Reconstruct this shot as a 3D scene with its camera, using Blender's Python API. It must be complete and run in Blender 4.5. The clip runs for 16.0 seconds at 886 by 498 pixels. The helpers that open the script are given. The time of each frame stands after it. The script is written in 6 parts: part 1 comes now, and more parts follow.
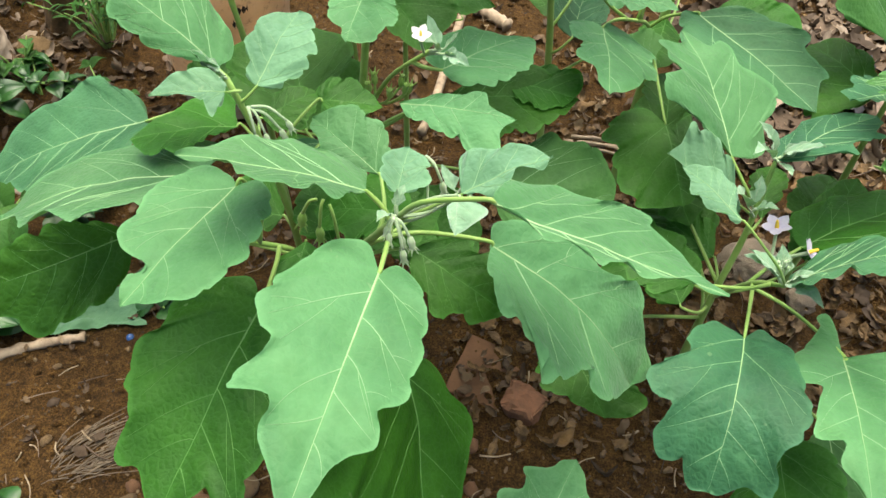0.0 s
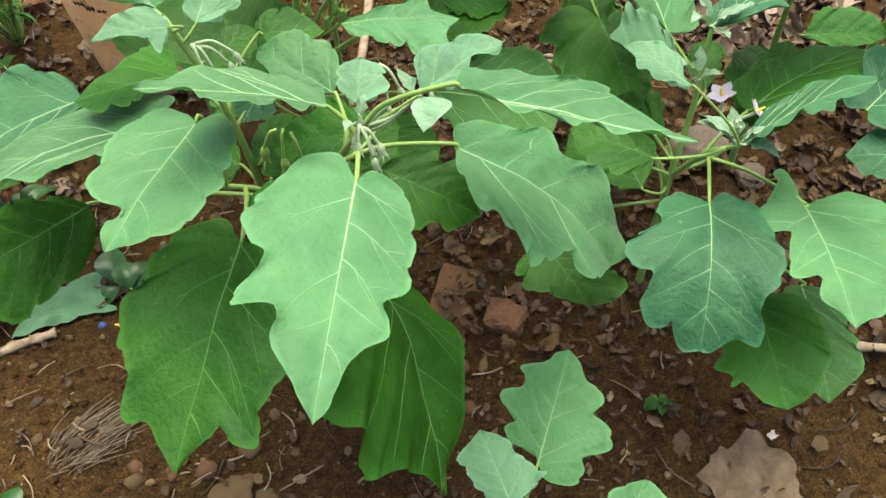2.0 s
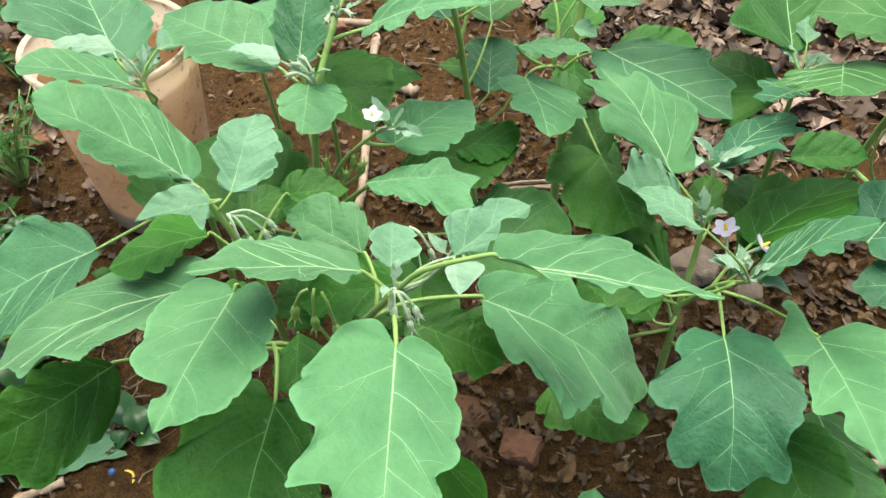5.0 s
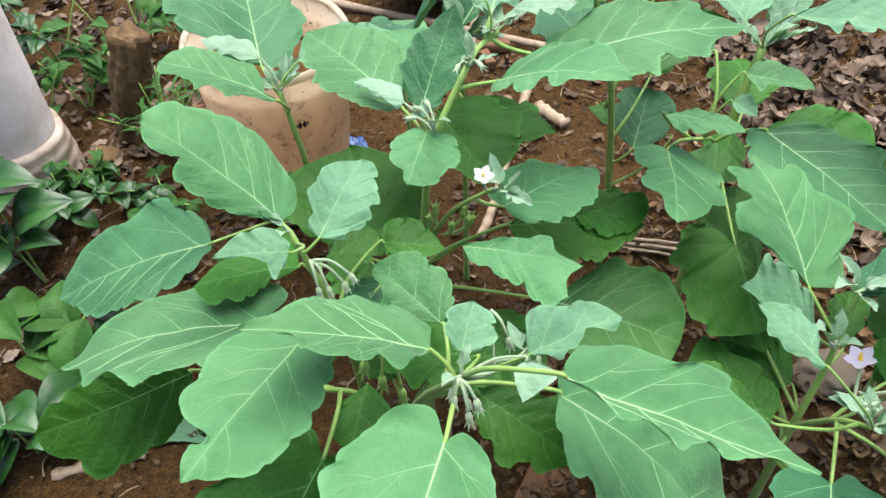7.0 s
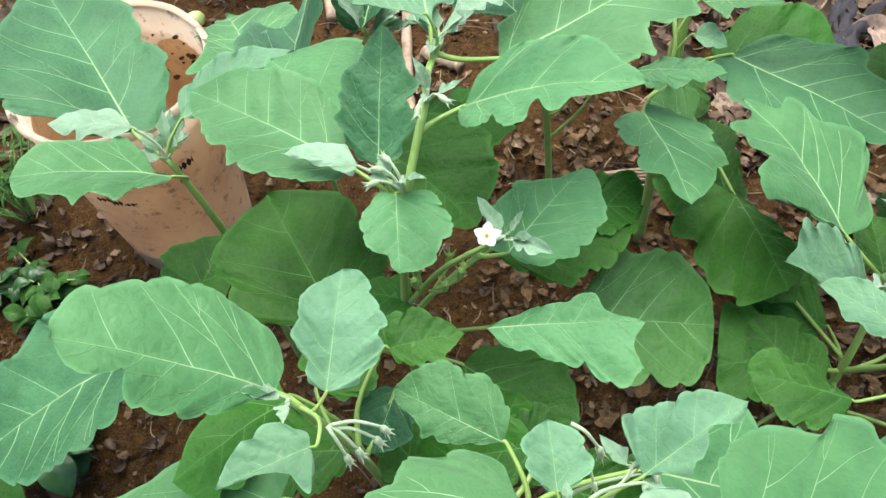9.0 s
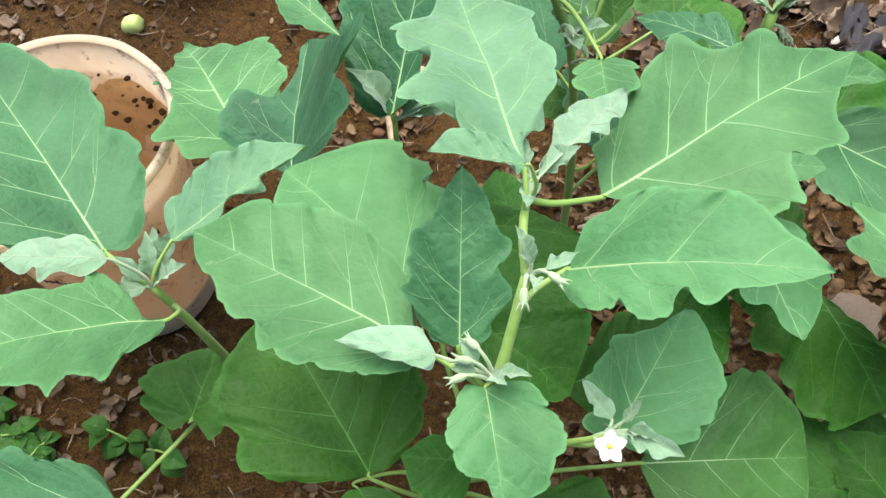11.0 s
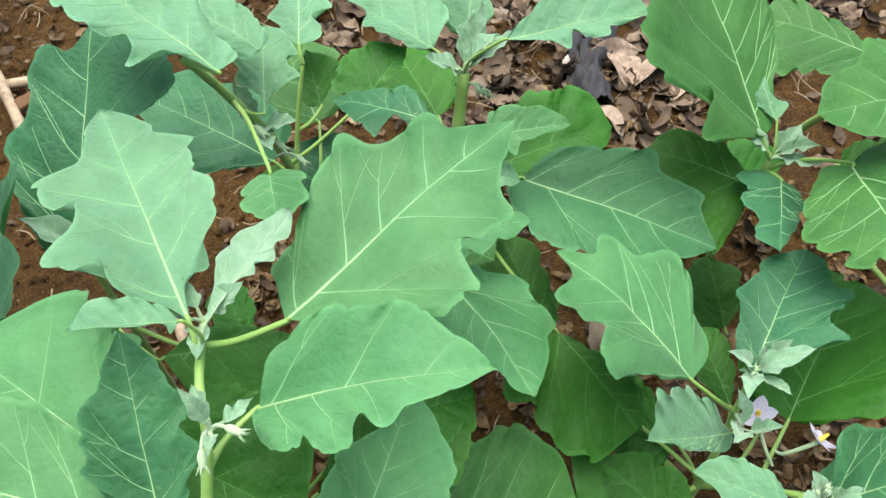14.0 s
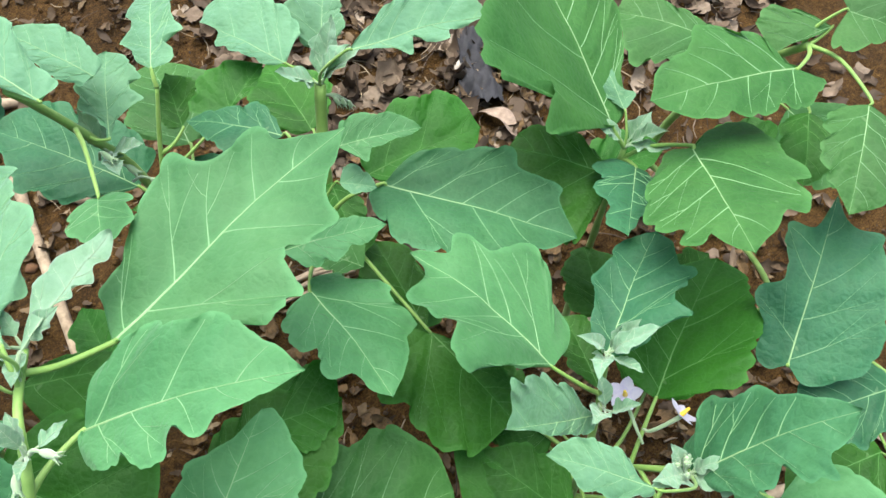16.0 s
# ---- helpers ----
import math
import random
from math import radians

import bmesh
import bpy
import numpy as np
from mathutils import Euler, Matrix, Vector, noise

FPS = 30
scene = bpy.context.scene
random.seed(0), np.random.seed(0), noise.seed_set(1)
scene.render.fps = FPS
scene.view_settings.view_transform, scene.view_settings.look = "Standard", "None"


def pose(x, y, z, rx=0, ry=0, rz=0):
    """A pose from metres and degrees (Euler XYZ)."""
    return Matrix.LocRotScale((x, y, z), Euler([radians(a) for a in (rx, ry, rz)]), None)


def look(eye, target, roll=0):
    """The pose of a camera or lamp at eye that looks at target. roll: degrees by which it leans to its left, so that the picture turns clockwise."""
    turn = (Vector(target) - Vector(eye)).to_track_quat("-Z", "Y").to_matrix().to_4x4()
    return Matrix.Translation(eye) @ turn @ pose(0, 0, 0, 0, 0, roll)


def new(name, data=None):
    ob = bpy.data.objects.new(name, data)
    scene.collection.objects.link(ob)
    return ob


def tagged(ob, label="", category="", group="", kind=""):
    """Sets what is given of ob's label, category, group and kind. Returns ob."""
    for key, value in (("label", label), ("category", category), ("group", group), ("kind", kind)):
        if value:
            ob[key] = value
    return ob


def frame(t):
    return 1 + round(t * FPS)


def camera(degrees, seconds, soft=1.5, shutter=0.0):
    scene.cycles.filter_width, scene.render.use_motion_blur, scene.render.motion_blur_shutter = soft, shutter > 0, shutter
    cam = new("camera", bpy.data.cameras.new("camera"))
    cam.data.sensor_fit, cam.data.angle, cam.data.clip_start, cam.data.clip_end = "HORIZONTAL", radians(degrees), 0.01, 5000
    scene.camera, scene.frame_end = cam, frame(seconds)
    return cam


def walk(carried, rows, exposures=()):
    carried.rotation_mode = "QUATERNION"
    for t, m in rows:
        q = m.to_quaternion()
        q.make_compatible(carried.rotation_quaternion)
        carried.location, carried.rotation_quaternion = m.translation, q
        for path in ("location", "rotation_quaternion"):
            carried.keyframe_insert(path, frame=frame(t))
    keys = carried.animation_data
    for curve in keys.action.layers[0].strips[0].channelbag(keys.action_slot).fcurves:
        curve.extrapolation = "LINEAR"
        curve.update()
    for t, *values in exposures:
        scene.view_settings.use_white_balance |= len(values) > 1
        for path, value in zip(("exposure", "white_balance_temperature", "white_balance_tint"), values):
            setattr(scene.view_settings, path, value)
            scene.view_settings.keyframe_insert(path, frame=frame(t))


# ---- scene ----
cam = camera(55.8, 16.0)
METRES, EYE, TILT, LEAN, TURN = 0.95, 0.93, -52.0, -1.5, 0.0
ROWS = [
    (0.0, 0.0, 0.0, 0.0, -0.0, 0.0, -0.0),
    (0.5, 0.0262, 0.0007, -0.0128, 0.66, -0.1, -1.03),
    (1.0, 0.0316, -0.0042, -0.019, 2.49, -0.31, -1.74),
    (1.5, 0.0034, 0.0056, -0.0343, 1.01, -1.64, 3.69),
    (2.0, -0.0293, -0.0069, -0.049, -4.0, -2.48, 9.8),
    (2.5, -0.0473, -0.0137, -0.0531, -6.17, -2.21, 12.22),
    (3.0, -0.0591, -0.0177, -0.0455, -6.2, -1.32, 12.15),
    (3.5, -0.0632, -0.0182, -0.0323, -6.11, 0.24, 11.45),
    (4.0, -0.0644, -0.0196, -0.0182, -6.08, 1.78, 12.04),
    (6.5, -0.042, -0.0019, 0.0457, -0.67, 5.37, 6.7),
    (7.0, -0.0076, 0.0151, 0.069, 3.78, 4.35, 0.31),
    (7.5, -0.0321, 0.0519, 0.1057, 4.71, 2.17, 1.08),
    (8.0, -0.0747, 0.0921, 0.1473, 1.14, 0.11, 10.44),
    (10.5, -0.1019, 0.2611, 0.3411, -10.26, -8.39, 16.63),
    (11.0, -0.1298, 0.3104, 0.3829, -10.72, -9.64, 17.19),
    (11.5, -0.131, 0.3295, 0.4028, -12.39, -10.22, 18.86),
    (12.0, -0.1107, 0.3281, 0.4179, -13.63, -10.66, 21.12),
    (12.5, -0.0899, 0.3236, 0.4213, -16.38, -10.6, 23.22),
    (13.0, -0.0746, 0.3223, 0.4191, -18.42, -10.68, 24.03),
    (13.5, -0.0462, 0.3106, 0.41, -20.75, -11.67, 25.36),
    (14.0, -0.0189, 0.2994, 0.398, -24.15, -13.12, 26.78),
    (14.5, -0.0016, 0.2856, 0.3852, -26.4, -14.07, 27.87),
    (15.0, 0.0064, 0.2761, 0.3767, -27.5, -14.4, 28.95),
    (15.5, 0.0221, 0.2683, 0.3688, -28.22, -14.41, 29.8),
    (16.0, 0.0374, 0.2573, 0.3578, -28.61, -14.5, 30.52),
]
walk(cam, [(t, pose(0, 0, EYE, TILT, LEAN, TURN) @ pose(METRES * x, METRES * y, METRES * z, 90 + pitch, roll, yaw)) for t, x, y, z, yaw, pitch, roll in ROWS],
     [(0, 2.04, 6720, 11), (4, 2.06, 6520, 12), (7, 2.01, 6080, 17), (10.5, 1.99, 6250, 17), (12, 1.95, 6380, 15), (13.5, 1.94, 6230, 11), (16, 2.02, 6030, 10)])

# ---------------------------------------------------------------- world and sun (bright overcast)
world = bpy.data.worlds.new("world")
scene.world = world
world.use_nodes = True
wn = world.node_tree
sky = wn.nodes.new("ShaderNodeTexSky")
sky.sky_type, sky.sun_disc = "NISHITA", False
sky.sun_elevation, sky.sun_rotation = radians(70), radians(12)
sky.dust_density, sky.air_density, sky.ozone_density = 6.0, 1.0, 1.0
wn.nodes["Background"].inputs[1].default_value = 0.07
wn.links.new(sky.outputs[0], wn.nodes["Background"].inputs[0])
sun = new("sun", bpy.data.lights.new("sun", "SUN"))
sun.data.energy, sun.data.angle, sun.data.color = 1.4, radians(55), (1.0, 0.965, 0.87)
sun.matrix_world = look((0.2, 1.0, 4.2), (0, 0.6, 0.3))


# ---------------------------------------------------------------- materials
def material(name, build):
    m = bpy.data.materials.new(name)
    m.use_nodes = True
    t = m.node_tree
    bsdf = t.nodes["Principled BSDF"]

    def node(kind, **sets):
        n = t.nodes.new(kind)
        for k, v in sets.items():
            n.inputs[k].default_value = v
        return n
    build(t, bsdf, node, t.links.new)
    return m


def ramp(t, stops):
    r = t.nodes.new("ShaderNodeValToRGB")
    el = r.color_ramp.elements
    while len(el) < len(stops):
        el.new(0.5)
    for e, (p, c) in zip(el, stops):
        e.position, e.color = p, (*c, 1)
    return r


def noise_tex(t, node, link, scale, detail=4, rough=0.6, coord="Object"):
    tc = t.nodes.new("ShaderNodeTexCoord")
    n = node("ShaderNodeTexNoise", Scale=scale, Detail=detail, Roughness=rough)
    link(tc.outputs[coord], n.inputs["Vector"])
    return n


def mix_col(t, link, fac, a, b, mode="MIX"):
    m = t.nodes.new("ShaderNodeMix")
    m.data_type, m.blend_type = "RGBA", mode
    for sock, v in ((m.inputs[0], fac), (m.inputs[6], a), (m.inputs[7], b)):
        if hasattr(v, "links"):
            link(v, sock)
        elif isinstance(v, tuple):
            sock.default_value = (*v, 1)
        else:
            sock.default_value = v
    return m.outputs[2]


def bump(t, node, link, height, strength, distance, bsdf):
    b = node("ShaderNodeBump", Strength=strength, Distance=distance)
    link(height, b.inputs["Height"])
    link(b.outputs[0], bsdf.inputs["Normal"])


def leaf_look(c_low, c_high, translucent, sheen, fuzz):
    def build(t, bsdf, node, link):
        big = noise_tex(t, node, link, 14, 3)
        fine = noise_tex(t, node, link, 420, 2)
        r = ramp(t, [(0.3, c_low), (0.72, c_high)])
        link(big.outputs["Fac"], r.inputs[0])
        info = t.nodes.new("ShaderNodeObjectInfo")
        hsv = node("ShaderNodeHueSaturation")
        mr = node("ShaderNodeMapRange")
        mr.inputs["To Min"].default_value, mr.inputs["To Max"].default_value = 0.9, 1.12
        link(info.outputs["Random"], mr.inputs["Value"])
        link(mr.outputs[0], hsv.inputs["Value"])
        mh = node("ShaderNodeMapRange")
        mh.inputs["To Min"].default_value, mh.inputs["To Max"].default_value = 0.49, 0.502
        link(info.outputs["Random"], mh.inputs["Value"])
        link(mh.outputs[0], hsv.inputs["Hue"])
        link(r.outputs[0], hsv.inputs["Color"])
        # small net of veins between the large ones
        tc = t.nodes.new("ShaderNodeTexCoord")
        v = node("ShaderNodeTexVoronoi", Scale=150)
        v.feature = "DISTANCE_TO_EDGE"
        link(tc.outputs["Object"], v.inputs["Vector"])
        net = ramp(t, [(0.0, (1, 1, 1)), (0.09, (0, 0, 0))])
        link(v.outputs["Distance"], net.inputs[0])
        amount = node("ShaderNodeMath")
        amount.operation = "MULTIPLY"
        amount.inputs[1].default_value = 0.07
        link(net.outputs[0], amount.inputs[0])
        # paler and darker blotches
        bl = noise_tex(t, node, link, 38, 4, 0.7)
        br = ramp(t, [(0.33, (0.8, 0.86, 0.76)), (0.67, (1.14, 1.1, 1.14))])
        link(bl.outputs["Fac"], br.inputs[0])
        mott = mix_col(t, link, 1.0, hsv.outputs[0], br.outputs[0], "MULTIPLY")
        col = mix_col(t, link, amount.outputs[0], mott, (0.16, 0.34, 0.13))
        # scattered pale specks and scars
        sp = noise_tex(t, node, link, 95, 1)
        sr = ramp(t, [(0.76, (0, 0, 0)), (0.79, (1, 1, 1))])
        link(sp.outputs["Fac"], sr.inputs[0])
        sa = node("ShaderNodeMath")
        sa.operation = "MULTIPLY"
        sa.inputs[1].default_value = 0.25
        link(sr.outputs[0], sa.inputs[0])
        col = mix_col(t, link, sa.outputs[0], col, (0.26, 0.38, 0.2))
        # paler along the ribs, and a thin pale margin
        for title, share in (("rib", 0.14), ("rim", 0.3)):
            at = t.nodes.new("ShaderNodeAttribute")
            at.attribute_name = title
            k = node("ShaderNodeMath")
            k.operation = "MULTIPLY"
            k.inputs[1].default_value = share
            link(at.outputs["Fac"], k.inputs[0])
            col = mix_col(t, link, k.outputs[0], col, tuple(min(1.8 * c + 0.03, 0.5) for c in c_high))
        link(col, bsdf.inputs["Base Color"])
        bsdf.inputs["Roughness"].default_value = 0.54
        bsdf.inputs["Specular IOR Level"].default_value = 0.22
        bsdf.inputs["Sheen Weight"].default_value = sheen
        bsdf.inputs["Sheen Roughness"].default_value = 0.6
        bsdf.inputs["Sheen Tint"].default_value = (*fuzz, 1)
        add = node("ShaderNodeMath")
        add.operation = "MULTIPLY_ADD"
        add.inputs[1].default_value = 0.5
        link(fine.outputs["Fac"], add.inputs[0])
        quilt = noise_tex(t, node, link, 75, 2)
        up = node("ShaderNodeMath")
        up.operation = "MULTIPLY_ADD"
        up.inputs[1].default_value = 1.2
        link(quilt.outputs["Fac"], up.inputs[0])
        link(v.outputs["Distance"], up.inputs[2])
        link(up.outputs[0], add.inputs[2])
        bump(t, node, link, add.outputs[0], 0.5, 0.0018, bsdf)
        tr = t.nodes.new("ShaderNodeBsdfTranslucent")
        warm = mix_col(t, link, 1.0, col, (1.15, 1.25, 0.45), "MULTIPLY")
        link(warm, tr.inputs["Color"])
        mx = t.nodes.new("ShaderNodeMixShader")
        mx.inputs[0].default_value = translucent
        link(bsdf.outputs[0], mx.inputs[1])
        link(tr.outputs[0], mx.inputs[2])
        link(mx.outputs[0], t.nodes["Material Output"].inputs["Surface"])
    return build


def plain(c_low, c_high, scale, rough, relief=0.0, dist=0.002, metal=0.0, sheen=0.0):
    def build(t, bsdf, node, link):
        n = noise_tex(t, node, link, scale, 6, 0.65)
        r = ramp(t, [(0.3, c_low), (0.7, c_high)])
        link(n.outputs["Fac"], r.inputs[0])
        link(r.outputs[0], bsdf.inputs["Base Color"])
        bsdf.inputs["Roughness"].default_value = rough
        bsdf.inputs["Metallic"].default_value = metal
        bsdf.inputs["Sheen Weight"].default_value = sheen
        if relief:
            bump(t, node, link, n.outputs["Fac"], relief, dist, bsdf)
    return build


def dry_look(stops):
    def build(t, bsdf, node, link):
        g = t.nodes.new("ShaderNodeNewGeometry")
        r = ramp(t, stops)
        link(g.outputs["Random Per Island"], r.inputs[0])
        n = noise_tex(t, node, link, 90, 5)
        col = mix_col(t, link, n.outputs["Fac"], r.outputs[0], (0.05, 0.03, 0.012))
        link(col, bsdf.inputs["Base Color"])
        bsdf.inputs["Roughness"].default_value = 0.8
        bump(t, node, link, n.outputs["Fac"], 0.5, 0.003, bsdf)
    return build


def tub_look(t, bsdf, node, link):
    a = noise_tex(t, node, link, 7, 5)
    b = noise_tex(t, node, link, 45, 5, 0.7)
    base = ramp(t, [(0.28, (0.4, 0.28, 0.14)), (0.42, (0.7, 0.62, 0.44)), (0.75, (0.82, 0.76, 0.6))])
    link(a.outputs["Fac"], base.inputs[0])
    spots = ramp(t, [(0.52, (0, 0, 0)), (0.6, (1, 1, 1))])
    link(b.outputs["Fac"], spots.inputs[0])
    zone = ramp(t, [(0.5, (0, 0, 0)), (0.62, (1, 1, 1))])
    link(a.outputs["Fac"], zone.inputs[0])
    mask = mix_col(t, link, 1.0, spots.outputs[0], zone.outputs[0], "MULTIPLY")
    col = mix_col(t, link, mask, base.outputs[0], (0.07, 0.04, 0.02))
    link(col, bsdf.inputs["Base Color"])
    bsdf.inputs["Roughness"].default_value = 0.55
    tr = t.nodes.new("ShaderNodeBsdfTranslucent")
    link(col, tr.inputs["Color"])
    mx = t.nodes.new("ShaderNodeMixShader")
    mx.inputs[0].default_value = 0.55
    link(bsdf.outputs[0], mx.inputs[1])
    link(tr.outputs[0], mx.inputs[2])
    link(mx.outputs[0], t.nodes["Material Output"].inputs["Surface"])


LEAF = material("leaf", leaf_look((0.035, 0.14, 0.043), (0.08, 0.235, 0.083), 0.22, 0.14, (0.8, 1.0, 0.86)))
# lower leaves: deeper green of age, plus canopy shade put into the colour
LEAF_OLD_SHADED = material("old_shaded_leaf", leaf_look((0.015, 0.09, 0.006), (0.035, 0.158, 0.013), 0.25, 0.0, (0.5, 0.9, 0.5)))
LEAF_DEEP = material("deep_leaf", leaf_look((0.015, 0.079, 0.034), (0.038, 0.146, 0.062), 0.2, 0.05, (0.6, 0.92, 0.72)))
LEAF_COOL = material("cool_leaf", leaf_look((0.025, 0.106, 0.041), (0.057, 0.186, 0.076), 0.2, 0.08, (0.6, 0.95, 0.75)))
LEAF_MID = material("mid_leaf", leaf_look((0.022, 0.104, 0.018), (0.054, 0.172, 0.036), 0.26, 0.08, (0.6, 0.95, 0.6)))
LEAF_YOUNG = material("young_leaf", leaf_look((0.135, 0.275, 0.155), (0.225, 0.375, 0.235), 0.2, 0.4, (0.9, 1.0, 0.95)))
LEAF_HALF = material("half_young_leaf", leaf_look((0.064, 0.178, 0.087), (0.116, 0.268, 0.131), 0.2, 0.32, (0.78, 0.97, 0.88)))
VEIN = material("vein", plain((0.19, 0.35, 0.13), (0.31, 0.46, 0.22), 60, 0.55))
VEIN_SIDE = material("side_vein", plain((0.14, 0.3, 0.115), (0.235, 0.41, 0.19), 60, 0.55))
VEIN_OLD = material("dull_vein", plain((0.06, 0.2, 0.03), (0.12, 0.28, 0.06), 60, 0.6))
STEM = material("stem", plain((0.15, 0.29, 0.045), (0.26, 0.42, 0.095), 40, 0.55, 0.3, 0.001, sheen=0.1))
FUZZ = material("woolly_stem", plain((0.2, 0.32, 0.15), (0.34, 0.45, 0.26), 90, 0.8, 0.5, 0.001, sheen=0.5))


def petal_look(low, high):
    def build(t, bsdf, node, link):
        n = noise_tex(t, node, link, 120, 4)
        r = ramp(t, [(0.3, low), (0.7, high)])
        link(n.outputs["Fac"], r.inputs[0])
        link(r.outputs[0], bsdf.inputs["Base Color"])
        bsdf.inputs["Roughness"].default_value = 0.6
        tr = t.nodes.new("ShaderNodeBsdfTranslucent")
        link(r.outputs[0], tr.inputs["Color"])
        mx = t.nodes.new("ShaderNodeMixShader")
        mx.inputs[0].default_value = 0.45
        link(bsdf.outputs[0], mx.inputs[1])
        link(tr.outputs[0], mx.inputs[2])
        link(mx.outputs[0], t.nodes["Material Output"].inputs["Surface"])
    return build


PETAL_LILAC = material("lilac_petal", petal_look((0.62, 0.58, 0.78), (0.8, 0.77, 0.88)))
PETAL_WHITE = material("white_petal", petal_look((0.8, 0.8, 0.74), (0.9, 0.9, 0.86)))
STAMEN = material("stamen", plain((0.75, 0.5, 0.03), (0.85, 0.62, 0.06), 200, 0.5))


def soil_look(t, bsdf, node, link):
    a = noise_tex(t, node, link, 5.0, 6, 0.6)
    b = noise_tex(t, node, link, 90, 8, 0.75)
    c = noise_tex(t, node, link, 420, 4, 0.75)
    r1 = ramp(t, [(0.3, (0.036, 0.019, 0.0042)), (0.52, (0.085, 0.045, 0.009)), (0.75, (0.156, 0.087, 0.019))])
    r2 = ramp(t, [(0.35, (0.017, 0.01, 0.0025)), (0.52, (0.09, 0.049, 0.011)), (0.62, (0.148, 0.086, 0.021)), (0.72, (0.28, 0.185, 0.064))])
    r3 = ramp(t, [(0.4, (0.55, 0.52, 0.5)), (0.62, (1.75, 1.68, 1.6))])
    link(a.outputs["Fac"], r1.inputs[0])
    link(b.outputs["Fac"], r2.inputs[0])
    link(c.outputs["Fac"], r3.inputs[0])
    col = mix_col(t, link, 0.55, r1.outputs[0], r2.outputs[0])
    col = mix_col(t, link, 1.0, col, r3.outputs[0], "MULTIPLY")
    link(col, bsdf.inputs["Base Color"])
    bsdf.inputs["Roughness"].default_value = 0.92
    bsdf.inputs["Specular IOR Level"].default_value = 0.2
    s = node("ShaderNodeMath")
    s.operation = "MULTIPLY_ADD"
    s.inputs[1].default_value = 0.5
    link(c.outputs["Fac"], s.inputs[0])
    link(b.outputs["Fac"], s.inputs[2])
    bump(t, node, link, s.outputs[0], 1.0, 0.014, bsdf)


SOIL = material("soil", soil_look)


# ---------------------------------------------------------------- mesh helpers
def mesh_object(name, verts, faces, mat, parent=None, label="", smooth=True):
    me = bpy.data.meshes.new(name)
    me.from_pydata([tuple(v) for v in verts], [], [tuple(f) for f in faces])
    me.polygons.foreach_set("use_smooth", [smooth] * len(me.polygons))
    me.materials.append(mat)
    me.update()
    ob = new(name, me)
    if parent is not None:
        ob.parent = parent
    if label:
        tagged(ob, label)
    return ob


def smooth_path(points, n):
    """Points along a rounded curve through the given ones."""
    p = [np.array(q, float) for q in points]
    if len(p) == 2:
        return [p[0] + (p[1] - p[0]) * k / n for k in range(n + 1)]
    p = [2 * p[0] - p[1]] + p + [2 * p[-1] - p[-2]]
    out, spans = [], len(p) - 3
    for k in range(n + 1):
        x = k / n * spans
        i = min(int(x), spans - 1)
        f = x - i
        a, b, c, d = p[i:i + 4]
        out.append(0.5 * (2 * b + (c - a) * f + (2 * a - 5 * b + 4 * c - d) * f * f + (3 * b - a - 3 * c + d) * f ** 3))
    return out


def tube_data(points, r0, r1, n=12, sides=8, knots=0.0):
    path = smooth_path(points, n)
    verts, faces = [], []
    side = np.array((0.31, 0.87, 0.12))
    for k, q in enumerate(path):
        d = path[min(k + 1, n)] - path[max(k - 1, 0)]
        d = d / (np.linalg.norm(d) + 1e-9)
        a = side - d * (side @ d)
        a /= np.linalg.norm(a)
        b = np.cross(d, a)
        r = r0 + (r1 - r0) * k / n
        if knots:
            r *= 1 + knots * max(0, math.sin(k * 1.9)) ** 3
        for j in range(sides):
            g = 2 * math.pi * j / sides
            verts.append(q + r * (a * math.cos(g) + b * math.sin(g)))
    for k in range(n):
        for j in range(sides):
            j2 = (j + 1) % sides
            faces.append((k * sides + j, k * sides + j2, (k + 1) * sides + j2, (k + 1) * sides + j))
    faces.append(tuple(range(sides))[::-1])
    faces.append(tuple(range(n * sides, (n + 1) * sides)))
    return verts, faces


def join_data(chunks):
    verts, faces = [], []
    for v, f in chunks:
        o = len(verts)
        verts += list(v)
        faces += [tuple(i + o for i in q) for q in f]
    return verts, faces


def lathe_data(profile, sides=40, wobble=0.0, seed=0):
    v, f = [], []
    for k, (r, z) in enumerate(profile):
        for j in range(sides):
            g = 2 * math.pi * j / sides
            w = 1 + wobble * noise.noise((math.cos(g) * 1.5 + seed, math.sin(g) * 1.5, z * 9))
            v.append((r * w * math.cos(g), r * w * math.sin(g), z))
    for k in range(len(profile) - 1):
        for j in range(sides):
            j2 = (j + 1) % sides
            f.append((k * sides + j, k * sides + j2, (k + 1) * sides + j2, (k + 1) * sides + j))
    return v, f


# ---------------------------------------------------------------- ground
def ground_height(x, y):
    h = 0.018 * (noise.noise((x * 2.1, y * 2.1, 0.3))) + 0.010 * noise.noise((x * 9, y * 9, 1.7))
    return h + 0.006 * noise.noise((x * 31, y * 31, 4.1))


def build_ground():
    near = [-1.6 + 0.016 * k for k in range(226)]
    nearx = [-1.6 + 0.016 * k for k in range(201)]
    xs = [-400, -100, -30, -10, -4, -2.4] + nearx + [2.4, 4, 10, 30, 100, 400]
    ys = [-400, -100, -30, -10, -4, -2.4] + near + [2.8, 4, 10, 30, 100, 400]
    verts = [(x, y, ground_height(x, y) if abs(x) < 5 and abs(y) < 5 else 0.0) for y in ys for x in xs]
    w = len(xs)
    faces = [(j * w + i, j * w + i + 1, (j + 1) * w + i + 1, (j + 1) * w + i) for j in range(len(ys) - 1) for i in range(w - 1)]
    return tagged(mesh_object("ground", verts, faces, SOIL), "reddish-brown bare garden soil with crumbs and clods", "ground", kind="structure")


build_ground()

